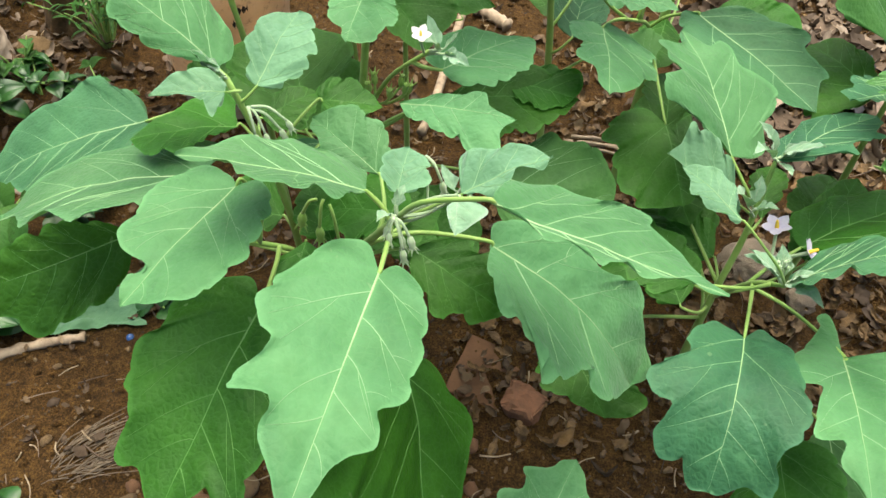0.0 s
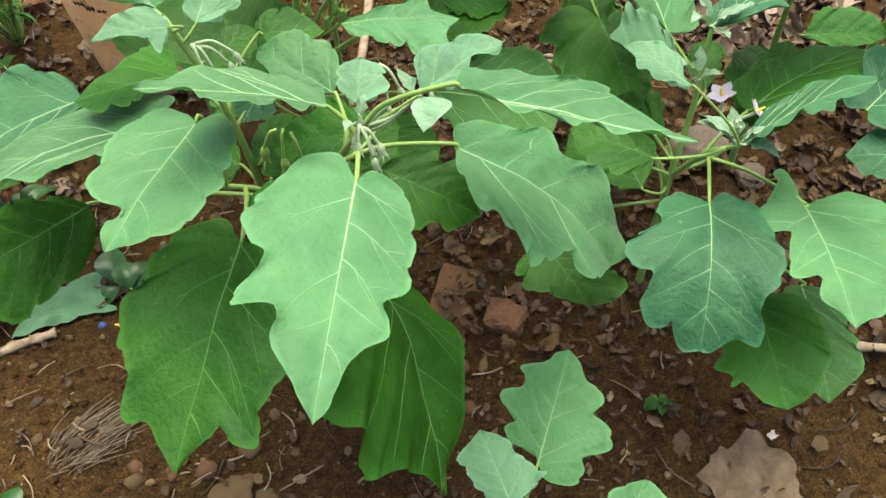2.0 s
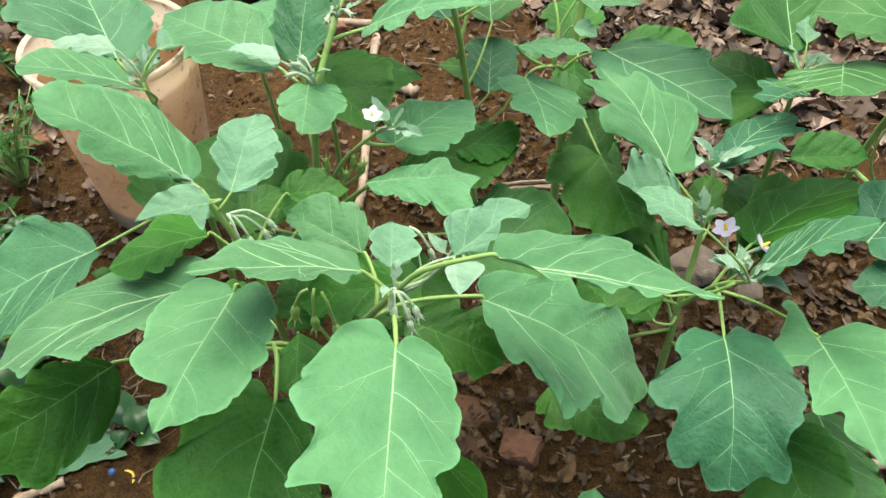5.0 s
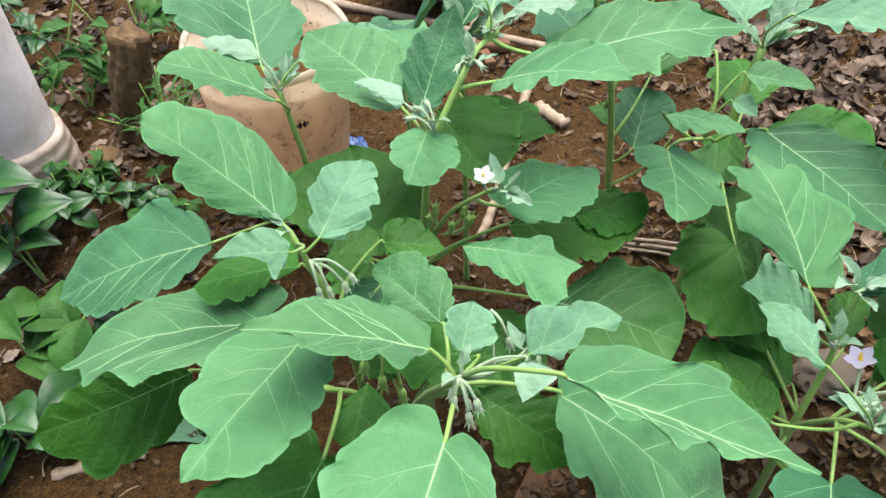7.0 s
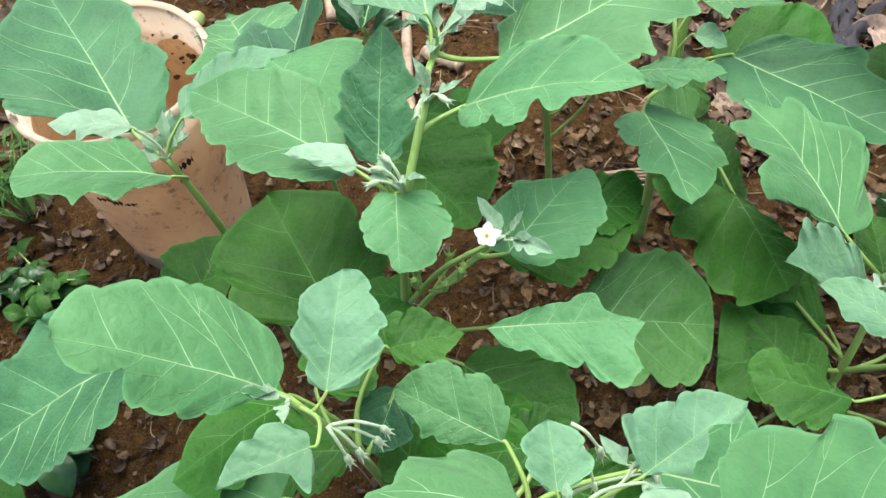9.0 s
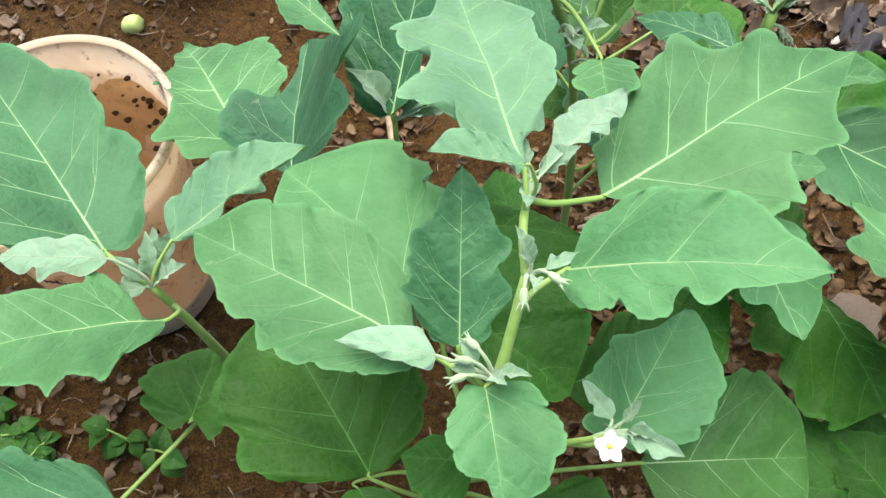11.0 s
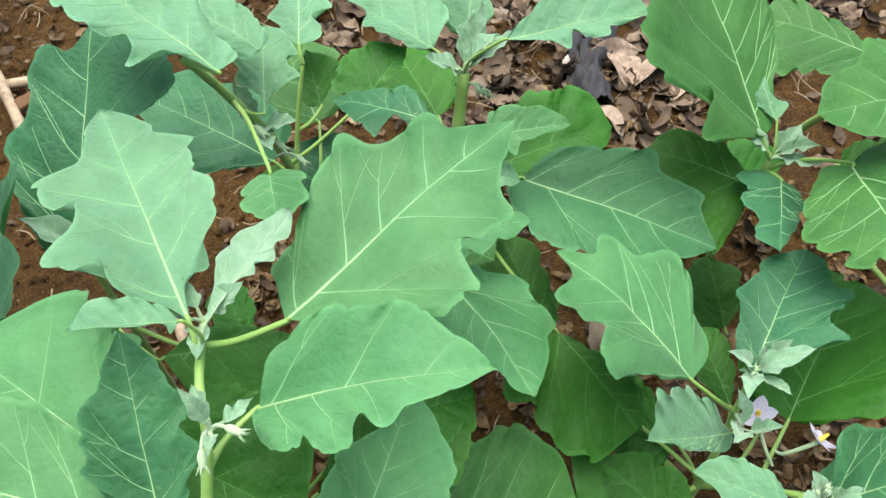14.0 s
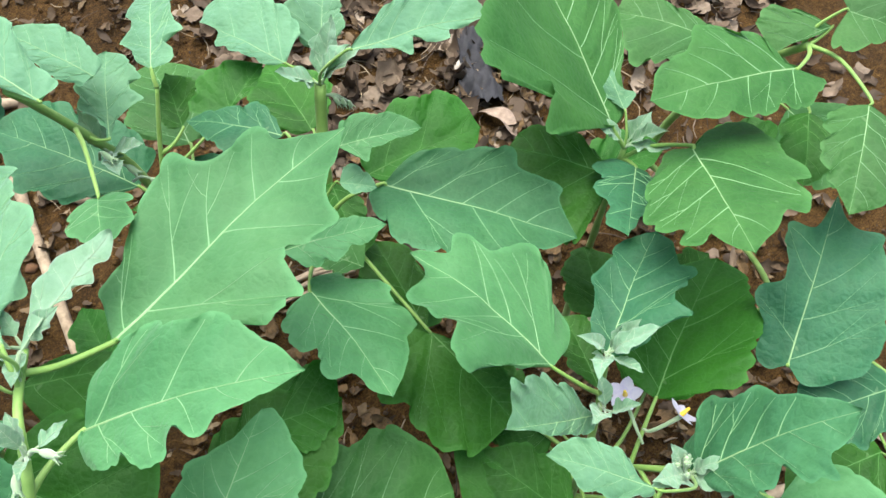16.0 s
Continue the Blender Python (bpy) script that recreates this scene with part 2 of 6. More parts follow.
# ---------------------------------------------------------------- plants: stems
PLANTS, STEMS = {}, {}


def plant(key, base, label, stems):
    """An aubergine plant: an empty at its foot, and its stems, each a row of points with a radius at foot and tip."""
    e = new("aubergine_plant")
    e.empty_display_size = 0.05
    e.location = base
    tagged(e, label, "plant", "aubergine plants")
    PLANTS[key], STEMS[key] = e, []
    for pts, r0, r1 in stems:
        fine = smooth_path(pts, 24)
        STEMS[key] += fine
        v, f = tube_data([np.array(p) - np.array(base) for p in pts], 0.62 * r0, 0.66 * r1, 18, 10, 0.12)
        mesh_object("stem", v, f, STEM, e, "green downy stem")
    return e


plant("A", (-0.09, 0.52, 0.0), "aubergine plant with broad lobed green leaves and drooping buds", [
    ([(-0.09, 0.52, -0.02), (-0.09, 0.48, 0.2), (-0.06, 0.425, 0.37), (-0.02, 0.378, 0.482)], 0.008, 0.004),
    ([(-0.075, 0.45, 0.3), (-0.11, 0.44, 0.36), (-0.15, 0.42, 0.40)], 0.005, 0.003)])
plant("B", (-0.13, 0.55, 0.0), "aubergine shoot with pale woolly leaves at its tip", [
    ([(-0.13, 0.55, -0.02), (-0.12, 0.5, 0.25), (-0.125, 0.475, 0.42), (-0.148, 0.476, 0.52)], 0.007, 0.0035)])
plant("M", (-0.07, 0.63, 0.0), "tall aubergine plant with a forked stem and large lobed leaves", [
    ([(-0.07, 0.63, -0.02), (-0.07, 0.625, 0.25), (-0.06, 0.61, 0.42), (-0.047, 0.614, 0.495), (-0.021, 0.644, 0.545)], 0.007, 0.0042),
    ([(-0.021, 0.644, 0.545), (-0.012, 0.67, 0.545), (0.005, 0.7, 0.542)], 0.0042, 0.0034),
    ([(-0.062, 0.612, 0.36), (-0.035, 0.592, 0.425), (0.0, 0.572, 0.472)], 0.004, 0.0025)])
plant("D", (0.3, 0.5, 0.0), "aubergine plant with bluish-green leaves and lilac flowers", [
    ([(0.3, 0.5, -0.02), (0.3, 0.5, 0.2), (0.312, 0.515, 0.3), (0.316, 0.53, 0.392)], 0.008, 0.003),
    ([(0.302, 0.5, 0.22), (0.312, 0.465, 0.29), (0.32, 0.432, 0.332)], 0.005, 0.003)])
plant("G", (0.27, 0.83, 0.0), "aubergine plant with pale young leaves on its shoot", [
    ([(0.27, 0.83, -0.02), (0.275, 0.83, 0.2), (0.285, 0.845, 0.33), (0.302, 0.863, 0.412)], 0.011, 0.0075),
    ([(0.278, 0.835, 0.26), (0.25, 0.79, 0.34), (0.21, 0.74, 0.385)], 0.004, 0.003)])
plant("H", (0.16, 0.9, 0.0), "aubergine plant with a leaning green shoot", [
    ([(0.17, 0.9, -0.02), (0.162, 0.9, 0.2), (0.141, 0.897, 0.378), (0.11, 0.885, 0.471), (0.089, 0.872, 0.526), (0.077, 0.862, 0.555)], 0.008, 0.0038),
    ([(0.145, 0.9, 0.3), (0.17, 0.925, 0.37), (0.19, 0.94, 0.42)], 0.004, 0.0025)])
plant("N", (-0.2, 0.8, 0.0), "aubergine plant with puckered leaves beside the tub", [
    ([(-0.2, 0.8, -0.02), (-0.205, 0.79, 0.2), (-0.215, 0.785, 0.33), (-0.228, 0.79, 0.41)], 0.008, 0.004)])
plant("O", (-0.1, 0.92, 0.0), "aubergine plant with one leaf curled upright", [
    ([(-0.1, 0.92, -0.02), (-0.1, 0.91, 0.2), (-0.11, 0.9, 0.36)], 0.007, 0.003)])
plant("P", (-0.03, 0.87, 0.0), "aubergine plant with a broad dark bluish leaf", [
    ([(-0.03, 0.87, -0.02), (-0.03, 0.86, 0.25), (-0.032, 0.845, 0.44)], 0.007, 0.003)])
plant("S", (0.49, 0.67, 0.0), "leafy aubergine plant with a small woolly shoot", [
    ([(0.49, 0.67, -0.02), (0.485, 0.665, 0.2), (0.48, 0.66, 0.38)], 0.008, 0.004)])
plant("W", (0.69, 0.76, 0.0), "aubergine plant with branching dark green stems", [
    ([(0.69, 0.76, -0.02), (0.69, 0.73, 0.2), (0.665, 0.66, 0.36), (0.645, 0.61, 0.44)], 0.009, 0.005),
    ([(0.69, 0.74, 0.12), (0.57, 0.54, 0.26), (0.46, 0.45, 0.335)], 0.006, 0.003)])
plant("E", (0.07, 0.19, 0.0), "small young aubergine plant with oak-like lobed leaves", [
    ([(0.07, 0.19, -0.02), (0.07, 0.2, 0.1), (0.08, 0.215, 0.165)], 0.004, 0.0025)])


# ---------------------------------------------------------------- leaves
def outline(side, n):
    """One edge of a leaf, from its foot to its tip, through its lobes and notches."""
    pts = [(0.0, 0.004)] + list(side) + [(1.0, 0.0)]
    fine = smooth_path([(a, b, 0) for a, b in pts], len(pts) * 8)
    run = np.cumsum([0] + [np.linalg.norm(fine[i + 1] - fine[i]) for i in range(len(fine) - 1)])
    run /= run[-1]
    return [tuple(np.array([np.interp(k / n, run, [q[c] for q in fine]) for c in (0, 1)])) for k in range(n + 1)]


LEAVES = [0]


def leaf(key, base, tip, face, arch, fold, left, right, young=0.0, tone=0, sag=0.0, curl=0.0, stalk=True):
    """A lobed blade from its foot to its tip, with its raised veins and its stalk to the nearest stem.
    left and right: lobes and notches as (way along the midrib, way out from it), in leaf lengths. tone: 1 for an old
    lower leaf, its green also darkened for canopy shade, 2 for a deep bluish one, 3 for a yellowish one, 4 for a cool
    mid-green one.
    sag: how far its stalk hangs, curl: how far its right edge rolls up."""
    LEAVES[0] += 1
    seed = LEAVES[0]
    rnd = random.Random(seed)
    base, tip, face = Vector(base), Vector(tip), Vector(face).normalized()
    size = (tip - base).length
    u = (tip - base).normalized()
    w = face.cross(u).normalized()
    n = u.cross(w)
    place = Matrix((u, w, n)).transposed().to_4x4()
    place.translation = base
    rows, cols = (72, 12) if size > 0.045 else (44, 7)
    wave = 0.022 + 0.022 * young
    ph = rnd.uniform(0, 6)
    lean = rnd.choice((0.0, 1.0))

    def height(s, v, edge, run):
        c = min(max(s, 0.0), 1.0)
        h = arch * 4 * c * (1 - c) + fold * (math.sqrt(v * v + 0.0004) - 0.02)
        h += wave * edge ** 3 * 1.6 * noise.noise((run * 7 + ph * 9, seed, 0 if v > 0 else 5))
        h += (0.026 * noise.noise((s * 2.6 + seed * 7, v * 2.6, seed)) + 0.006 * noise.noise((s * 8, v * 8, seed * 3.3))) * (1 + young)
        if v < 0:
            h += curl * edge ** 2
        return h
    verts, faces, veins, rims, ribs = [], [], [], [], []
    for sign, side in ((1, left), (-1, right)):
        edge = outline(side, rows)
        if len(side) <= 6 and young < 0.65:
            # shallow lobes with sharp notches along a plain margin
            lobes, shift = rnd.choice((3.0, 3.5, 4.0)), rnd.uniform(0.0, 0.5)
            edge = [(a, b * (1.05 - 0.2 * (1 - abs(math.sin(math.pi * (lobes * k / rows + shift)))) ** 1.6 * math.sin(math.pi * k / rows) ** 0.6)) for k, (a, b) in enumerate(edge)]
        edge = [(a, b * (1 + 0.05 * noise.noise((k * 0.23, seed * 3.7, sign)) + 0.025 * noise.noise((k * 0.61, seed, sign)))) for k, (a, b) in enumerate(edge)]
        if young < 0.65 and size > 0.05:
            teeth, slip = rnd.uniform(6.5, 9.0), rnd.random()
            edge = [(a, b * (1 - 0.075 * (1 - abs(math.sin(math.pi * (teeth * k / rows + slip)))) ** 2)) for k, (a, b) in enumerate(edge)]
        soft = [sum(edge[min(max(k + d, 0), rows)][1] for d in range(-6, 7)) / 13 for k in range(rows + 1)]
        edge = [(a, max(b + 0.12 * (b - soft[k]) * math.sin(math.pi * k / rows), 0.002)) for k, (a, b) in enumerate(edge)]
        foot, f = [], 0.0
        for a, b in edge:
            f = max(f, min(a - 0.88 * abs(b), 0.985))
            foot.append(max(f, 0.0))
        foot[-1] = 1.0
        # a few side veins leave the midrib by turns and bend out to the lobes
        peaks = [k for k in range(4, rows - 3) if edge[k][1] >= max(edge[k - 2][1], edge[k - 1][1], edge[k + 1][1], edge[k + 2][1]) and edge[k][1] > 0.07]
        picks = []
        turn = 0.075 if (sign > 0) == (lean > 0.5) else 0.0
        for q in (0.03, 0.2, 0.38, 0.56, 0.74):
            q += turn + rnd.uniform(-0.025, 0.025)
            k0 = next((k for k in range(rows + 1) if foot[k] >= q), rows)
            if k0 > rows - 7 or edge[k0][1] < 0.05 or any(k0 - p[0] < rows * 0.09 for p in picks):
                continue
            near_peaks = [p for p in peaks if -3 <= p - k0 <= rows * 0.12]
            k1 = min(near_peaks, key=lambda p: abs(p - k0)) if near_peaks else k0 + rnd.uniform(0, 3)
            picks.append((k0, min(k1, rows - 3)))
        bulge = [b - soft[k] for k, (a, b) in enumerate(edge)]
        flat = np.array([[(foot[k] + (a - foot[k]) * (0.88 * t + 0.12 * t * t), sign * b * t ** 0.94, 0.0) for t in [j / cols for j in range(cols + 1)]] for k, (a, b) in enumerate(edge)])

        for _ in range(14):
            flat[1:-1, 1:-1] = 0.25 * (flat[:-2, 1:-1] + flat[2:, 1:-1] + flat[1:-1, :-2] + flat[1:-1, 2:])

        def on_grid(grid, row, t):
            row, t = min(max(row, 0), rows - 0.001), min(max(t, 0), 0.999) * cols
            i, j = int(row), int(t)
            fr, ft = row - i, t - j
            return (1 - fr) * ((1 - ft) * grid[i][j] + ft * grid[i][j + 1]) + fr * ((1 - ft) * grid[i + 1][j] + ft * grid[i + 1][j + 1])
        ways = []
        for p0, p1 in picks:
            ways.append(([(p0 + (p1 - p0) * (0.92 * i / 12) ** 2, 0.92 * i / 12) for i in range(13)], 0.0026, 0.0003))
            # each forks once or twice
            for t0, t1, way in ((0.32, 0.84, 1), (0.55, 0.9, -1)) if size > 0.05 and p0 < 0.62 * rows else ():
                t0 += rnd.uniform(-0.06, 0.06)
                span = rnd.uniform(5.0, 7.5) * (t1 - t0) / 0.5 * (1 if way > 0 else 0.7)
                r0 = p0 + (p1 - p0) * t0 * t0
                if 5 < r0 + way * span < rows - 4:
                    ways.append(([(r0 + way * span * (i / 6) ** 0.8, t0 + (t1 - t0) * i / 6) for i in range(7)], 0.0012, 0.0002))
        grid = flat.copy()
        lines = [np.array([on_grid(flat, *q) for q in w[0]])[:, :2] for w in ways if w[1] > 0.002]
        for k in range(rows + 1):
            for j in range(cols + 1):
                s, v, t = flat[k, j, 0], flat[k, j, 1], j / cols
                gap = min([0.2] + [float(np.min(np.hypot(q[:, 0] - s, q[:, 1] - v))) for q in lines])
                swell = (1 - math.exp(-(gap / 0.06) ** 2)) * (1 - math.exp(-(abs(v) / 0.07) ** 2)) * (1 - t ** 3)
                grid[k, j, 2] = height(s, v, t, k / rows) + 0.015 * swell - (0.45 + 0.6 * young) * bulge[k] * t ** 3
                rims.append(1.0 if j == cols else 0.0)
                ribs.append(max(math.exp(-(gap / 0.018) ** 2) * (1 - t), math.exp(-(v / 0.02) ** 2)))
        grid *= size
        o = len(verts)
        for line in grid:
            verts += [tuple(q) for q in line]
        wd = cols + 1
        for k in range(rows):
            for j in range(cols):
                q = (o + k * wd + j, o + k * wd + j + 1, o + (k + 1) * wd + j + 1, o + (k + 1) * wd + j)
                faces.append(q if sign < 0 else q[::-1])
        for way, w0, w1 in ways:
            veins.append(([on_grid(grid, *q) for q in way], w0 * size, w1 * size, 1))
    rib = [np.array((s * size, 0, height(s, 0.0, 0, 0) * size)) for s in [k / 20 * 0.985 for k in range(21)]]
    veins.append((rib, 0.0054 * size, 0.0004 * size, 0))
    mat = LEAF_YOUNG if young > 0.65 else LEAF_HALF if young > 0.15 else (LEAF, LEAF_OLD_SHADED, LEAF_DEEP, LEAF_MID, LEAF_COOL)[tone]
    names = "young_leaf" if young > 0.65 else "leaf"
    owner = PLANTS[key]
    blade = mesh_object(names, verts, faces, mat, owner, "pale woolly young leaf" if young > 0.65 else ("", "dark green older leaf, darkened for canopy shade", "deep bluish-green leaf", "", "")[tone])
    for title, values in (("rim", rims), ("rib", ribs)):
        blade.data.attributes.new(title, "FLOAT", "POINT").data.foreach_set("value", values)
    # weld the two halves along the midrib
    bm = bmesh.new()
    bm.from_mesh(blade.data)
    bmesh.ops.remove_doubles(bm, verts=bm.verts, dist=0.00002)
    bmesh.ops.dissolve_degenerate(bm, edges=bm.edges, dist=0.00002)
    bm.to_mesh(blade.data)
    bm.free()
    blade.matrix_basis = Matrix.Translation(-owner.location) @ place
    # veins stand out a little above and below the blade
    vv, vf, kinds = [], [], []
    for path, w0, w1, kind in veins:
        o, m = len(vv), len(path)
        for k, q in enumerate(path):
            d = path[min(k + 1, m - 1)] - path[max(k - 1, 0)]
            c = np.array((-d[1], d[0], 0.0))
            c /= np.linalg.norm(c) + 1e-9
            r = w1 + (w0 - w1) * (1 - k / (m - 1)) ** 1.25
            lift = 0.35 * r + 0.00035
            vv += [q - c * r - (0, 0, 0.0001), q - c * 0.4 * r + (0, 0, lift), q + c * 0.4 * r + (0, 0, lift), q + c * r - (0, 0, 0.0001),
                   q + c * r, q - (0, 0, 0.9 * r + 0.0003), q - c * r]
        for k in range(m - 1):
            for j in (0, 1, 2, 4, 5):
                vf.append((o + k * 7 + j + 1, o + k * 7 + j, o + (k + 1) * 7 + j, o + (k + 1) * 7 + j + 1))
                kinds.append(kind)
    net = mesh_object("venation", vv, vf, FUZZ if young > 0.65 else VEIN_OLD if tone == 1 else VEIN, blade, "pale raised veins")
    net.data.materials.append(FUZZ if young > 0.65 else VEIN_OLD if tone == 1 else VEIN_SIDE)
    net.data.polygons.foreach_set("material_index", kinds)
    # stalk
    gap = min(np.linalg.norm(q - np.array(base)) for q in STEMS[key])
    aim = np.array(base) - min(0.06, 0.8 * gap) * np.array(u) - np.array((0, 0, min(0.05, 0.5 * gap)))
    near = min(STEMS[key], key=lambda q: np.linalg.norm(q - aim))
    inv = place.inverted()
    start = np.array(inv @ Vector(near))
    reach = np.linalg.norm(start)
    back = np.array((-min(0.3 * reach, 0.03), 0, 0.0))
    h0 = height(0.0, 0.0, 0, 0) * size
    end = np.array((0.012 * size, 0, h0))
    mid = 0.5 * start + 0.5 * (end + back) - sag * np.array(inv.to_3x3() @ Vector((0, 0, 1)))
    if stalk and reach > 0.004:
        v, f = tube_data([start, mid, end + 0.25 * back, end], 0.0022 if young < 0.3 else 0.0015, 0.0058 * size + 0.0004, 12, 7)
        mesh_object("leaf_stalk", v, f, FUZZ if young > 0.65 else STEM, blade)
    return blade


leaf("A", (-0.030, 0.327, 0.487), (-0.073, 0.155, 0.494), (0.19, -0.01, 0.98), .03, .16,
     [(-.05, .06), (.00, .15), (.09, .20), (.20, .23), (.36, .24), (.52, .23), (.58, .17), (.64, .19), (.71, .18), (.77, .10), (.82, .07), (.94, .04)],
     [(-.09, .07), (-.09, .15), (-.03, .22), (.11, .28), (.23, .34), (.32, .35), (.41, .32), (.47, .25), (.56, .29), (.66, .33), (.66, .26), (.66, .18), (.75, .18), (.85, .11)])
leaf("A", (0.051, 0.410, 0.412), (0.180, 0.357, 0.283), (0.66, -0.18, 0.73), .11, .22,
     [(-.03, .09), (.03, .17), (.16, .21), (.36, .31), (.43, .31), (.49, .23), (.75, .37), (.84, .36), (.85, .27), (1.05, .21), (1.09, .11)],
     [(-.00, .09), (.02, .20), (.12, .33), (.20, .32), (.22, .37), (.31, .42), (.30, .49), (.36, .50), (.58, .26), (.62, .34), (.79, .26)])
leaf("A", (0.040, 0.335, 0.548), (0.190, 0.298, 0.503), (0.36, 0.47, 0.81), .00, .16,
     [(.01, .11), (.10, .30), (.30, .45), (.41, .44), (.46, .39), (.55, .44), (.64, .52), (.72, .50), (.73, .43), (.71, .35), (.84, .28), (.87, .16)],
     [(.09, .03), (.21, .12), (.30, .10), (.36, .16), (.42, .22), (.54, .10), (.61, .13), (.80, .05)])
leaf("A", (-0.042, 0.392, 0.492), (-0.151, 0.352, 0.567), (0.38, 0.46, 0.80), .03, .12,
     [(.33, .27), (.50, .25), (.64, .22), (.77, .18), (.80, .08), (.94, .04)],
     [(-.07, .21), (-.01, .33), (.15, .33), (.24, .40), (.40, .31), (.67, .24), (.85, .12)])
leaf("A", (-0.134, 0.400, 0.488), (-0.187, 0.288, 0.499), (0.01, 0.10, 1.00), .02, .12,
     [(-.07, .10), (-.02, .20), (.11, .31), (.34, .39), (.55, .40), (.72, .34), (.86, .28), (.93, .15), (.95, .06)],
     [(-.05, .10), (-.04, .26), (.16, .32), (.31, .37), (.43, .32), (.61, .32), (.68, .27), (.72, .18), (.74, .04), (.79, .04), (.80, .12), (.91, .07)])
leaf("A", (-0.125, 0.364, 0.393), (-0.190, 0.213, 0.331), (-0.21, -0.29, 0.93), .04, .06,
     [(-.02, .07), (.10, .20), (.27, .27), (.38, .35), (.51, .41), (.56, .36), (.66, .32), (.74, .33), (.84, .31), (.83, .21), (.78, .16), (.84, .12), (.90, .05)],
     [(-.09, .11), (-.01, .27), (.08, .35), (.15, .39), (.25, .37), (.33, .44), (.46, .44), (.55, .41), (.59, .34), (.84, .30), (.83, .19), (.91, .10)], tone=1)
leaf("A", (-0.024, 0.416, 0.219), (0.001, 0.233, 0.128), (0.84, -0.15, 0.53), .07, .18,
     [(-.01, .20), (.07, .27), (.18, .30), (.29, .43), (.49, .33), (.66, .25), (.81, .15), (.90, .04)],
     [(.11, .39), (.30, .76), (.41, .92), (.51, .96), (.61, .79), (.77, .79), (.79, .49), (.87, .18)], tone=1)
leaf("A", (-0.174, 0.448, 0.447), (-0.335, 0.418, 0.422), (-0.21, 0.42, 0.88), .06, .12,
     [(.04, .20), (.13, .30), (.16, .51), (.26, .51), (.36, .55), (.39, .63), (.47, .54), (.60, .42), (.72, .38), (.84, .14)],
     [(-.09, .15), (-.07, .27), (.01, .40), (.17, .39), (.23, .33), (.37, .43), (.55, .40), (.77, .42), (.89, .27)])
leaf("A", (-0.267, 0.475, 0.336), (-0.391, 0.413, 0.329), (0.34, -0.73, 0.59), .06, .07,
     [(.04, .14), (.18, .29), (.30, .34), (.56, .38), (.77, .40), (.82, .32), (.82, .25), (.91, .21), (.98, .13)],
     [(.10, .13), (.37, .25), (.62, .22), (.85, .15)], tone=1)
leaf("A", (-0.021, 0.391, 0.492), (-0.013, 0.429, 0.499), (0.00, -0.19, 0.98), .05, .12,
     [(.06, .16), (.33, .37), (.76, .37)],
     [(.05, .21), (.21, .48), (.51, .49), (.80, .36)], young=0.5, tone=2)
leaf("A", (-0.037, 0.438, 0.461), (-0.091, 0.488, 0.471), (-0.14, -0.34, 0.93), .05, .12,
     [(.21, .12), (.59, .25), (.66, .17), (.91, .10)],
     [(.04, .21), (.13, .33), (.30, .39), (.54, .41), (.77, .35), (.92, .20)])
leaf("A", (0.024, 0.383, 0.501), (0.085, 0.396, 0.526), (-0.36, -0.09, 0.93), .05, .12,
     [(.04, .18), (.10, .45), (.32, .39), (.49, .38), (.81, .23)],
     [(.17, .10), (.32, .20), (.54, .11), (.65, .01), (.86, .09)], young=0.6)
leaf("A", (0.021, 0.375, 0.505), (0.019, 0.347, 0.499), (-0.02, -0.18, 0.98), .05, .12,
     [(.07, .38), (.27, .73), (.55, .56)],
     [(.21, .22), (.59, .18)], young=1)
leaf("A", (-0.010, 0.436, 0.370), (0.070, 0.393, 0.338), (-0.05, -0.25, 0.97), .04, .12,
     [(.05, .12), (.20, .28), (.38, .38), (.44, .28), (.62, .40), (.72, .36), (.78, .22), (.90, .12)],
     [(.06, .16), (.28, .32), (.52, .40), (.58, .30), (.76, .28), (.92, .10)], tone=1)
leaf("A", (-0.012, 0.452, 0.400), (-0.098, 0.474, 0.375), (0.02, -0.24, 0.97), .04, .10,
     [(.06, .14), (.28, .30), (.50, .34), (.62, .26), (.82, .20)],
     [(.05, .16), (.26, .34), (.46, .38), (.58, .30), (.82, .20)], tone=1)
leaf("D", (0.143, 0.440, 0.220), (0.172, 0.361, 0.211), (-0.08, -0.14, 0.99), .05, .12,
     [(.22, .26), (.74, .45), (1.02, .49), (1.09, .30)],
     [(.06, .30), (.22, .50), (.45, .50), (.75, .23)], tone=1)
leaf("B", (-0.154, 0.479, 0.527), (-0.242, 0.502, 0.602), (0.64, -0.09, 0.77), .04, .08,
     [(.23, .17), (.44, .26), (.62, .27), (.69, .21), (.70, .10), (.76, .13), (.89, .14)],
     [(-.04, .14), (-.01, .26), (.09, .34), (.32, .41), (.59, .41), (.79, .32), (.94, .26), (1.01, .10)])
leaf("B", (-0.128, 0.478, 0.511), (-0.101, 0.543, 0.531), (0.06, -0.31, 0.95), .05, .12,
     [(.08, .15), (.24, .20), (.41, .32), (.68, .29), (.82, .22)],
     [(.06, .19), (.14, .28), (.38, .40), (.57, .39), (.78, .29), (.98, .17)], young=0.6)
leaf("B", (-0.138, 0.434, 0.544), (-0.187, 0.425, 0.547), (0.09, -0.21, 0.97), .05, .12,
     [(.04, .19), (.14, .38), (.22, .37), (.39, .10)],
     [(-.01, .16), (.24, .35), (.44, .36), (.81, .20)], young=0.6)
leaf("B", (-0.139, 0.520, 0.439), (-0.095, 0.549, 0.443), (0.05, -0.21, 0.98), .05, .12,
     [(.25, .17), (.42, .29), (.80, .23)],
     [(.06, .37), (.37, .54), (.72, .38)], tone=1)
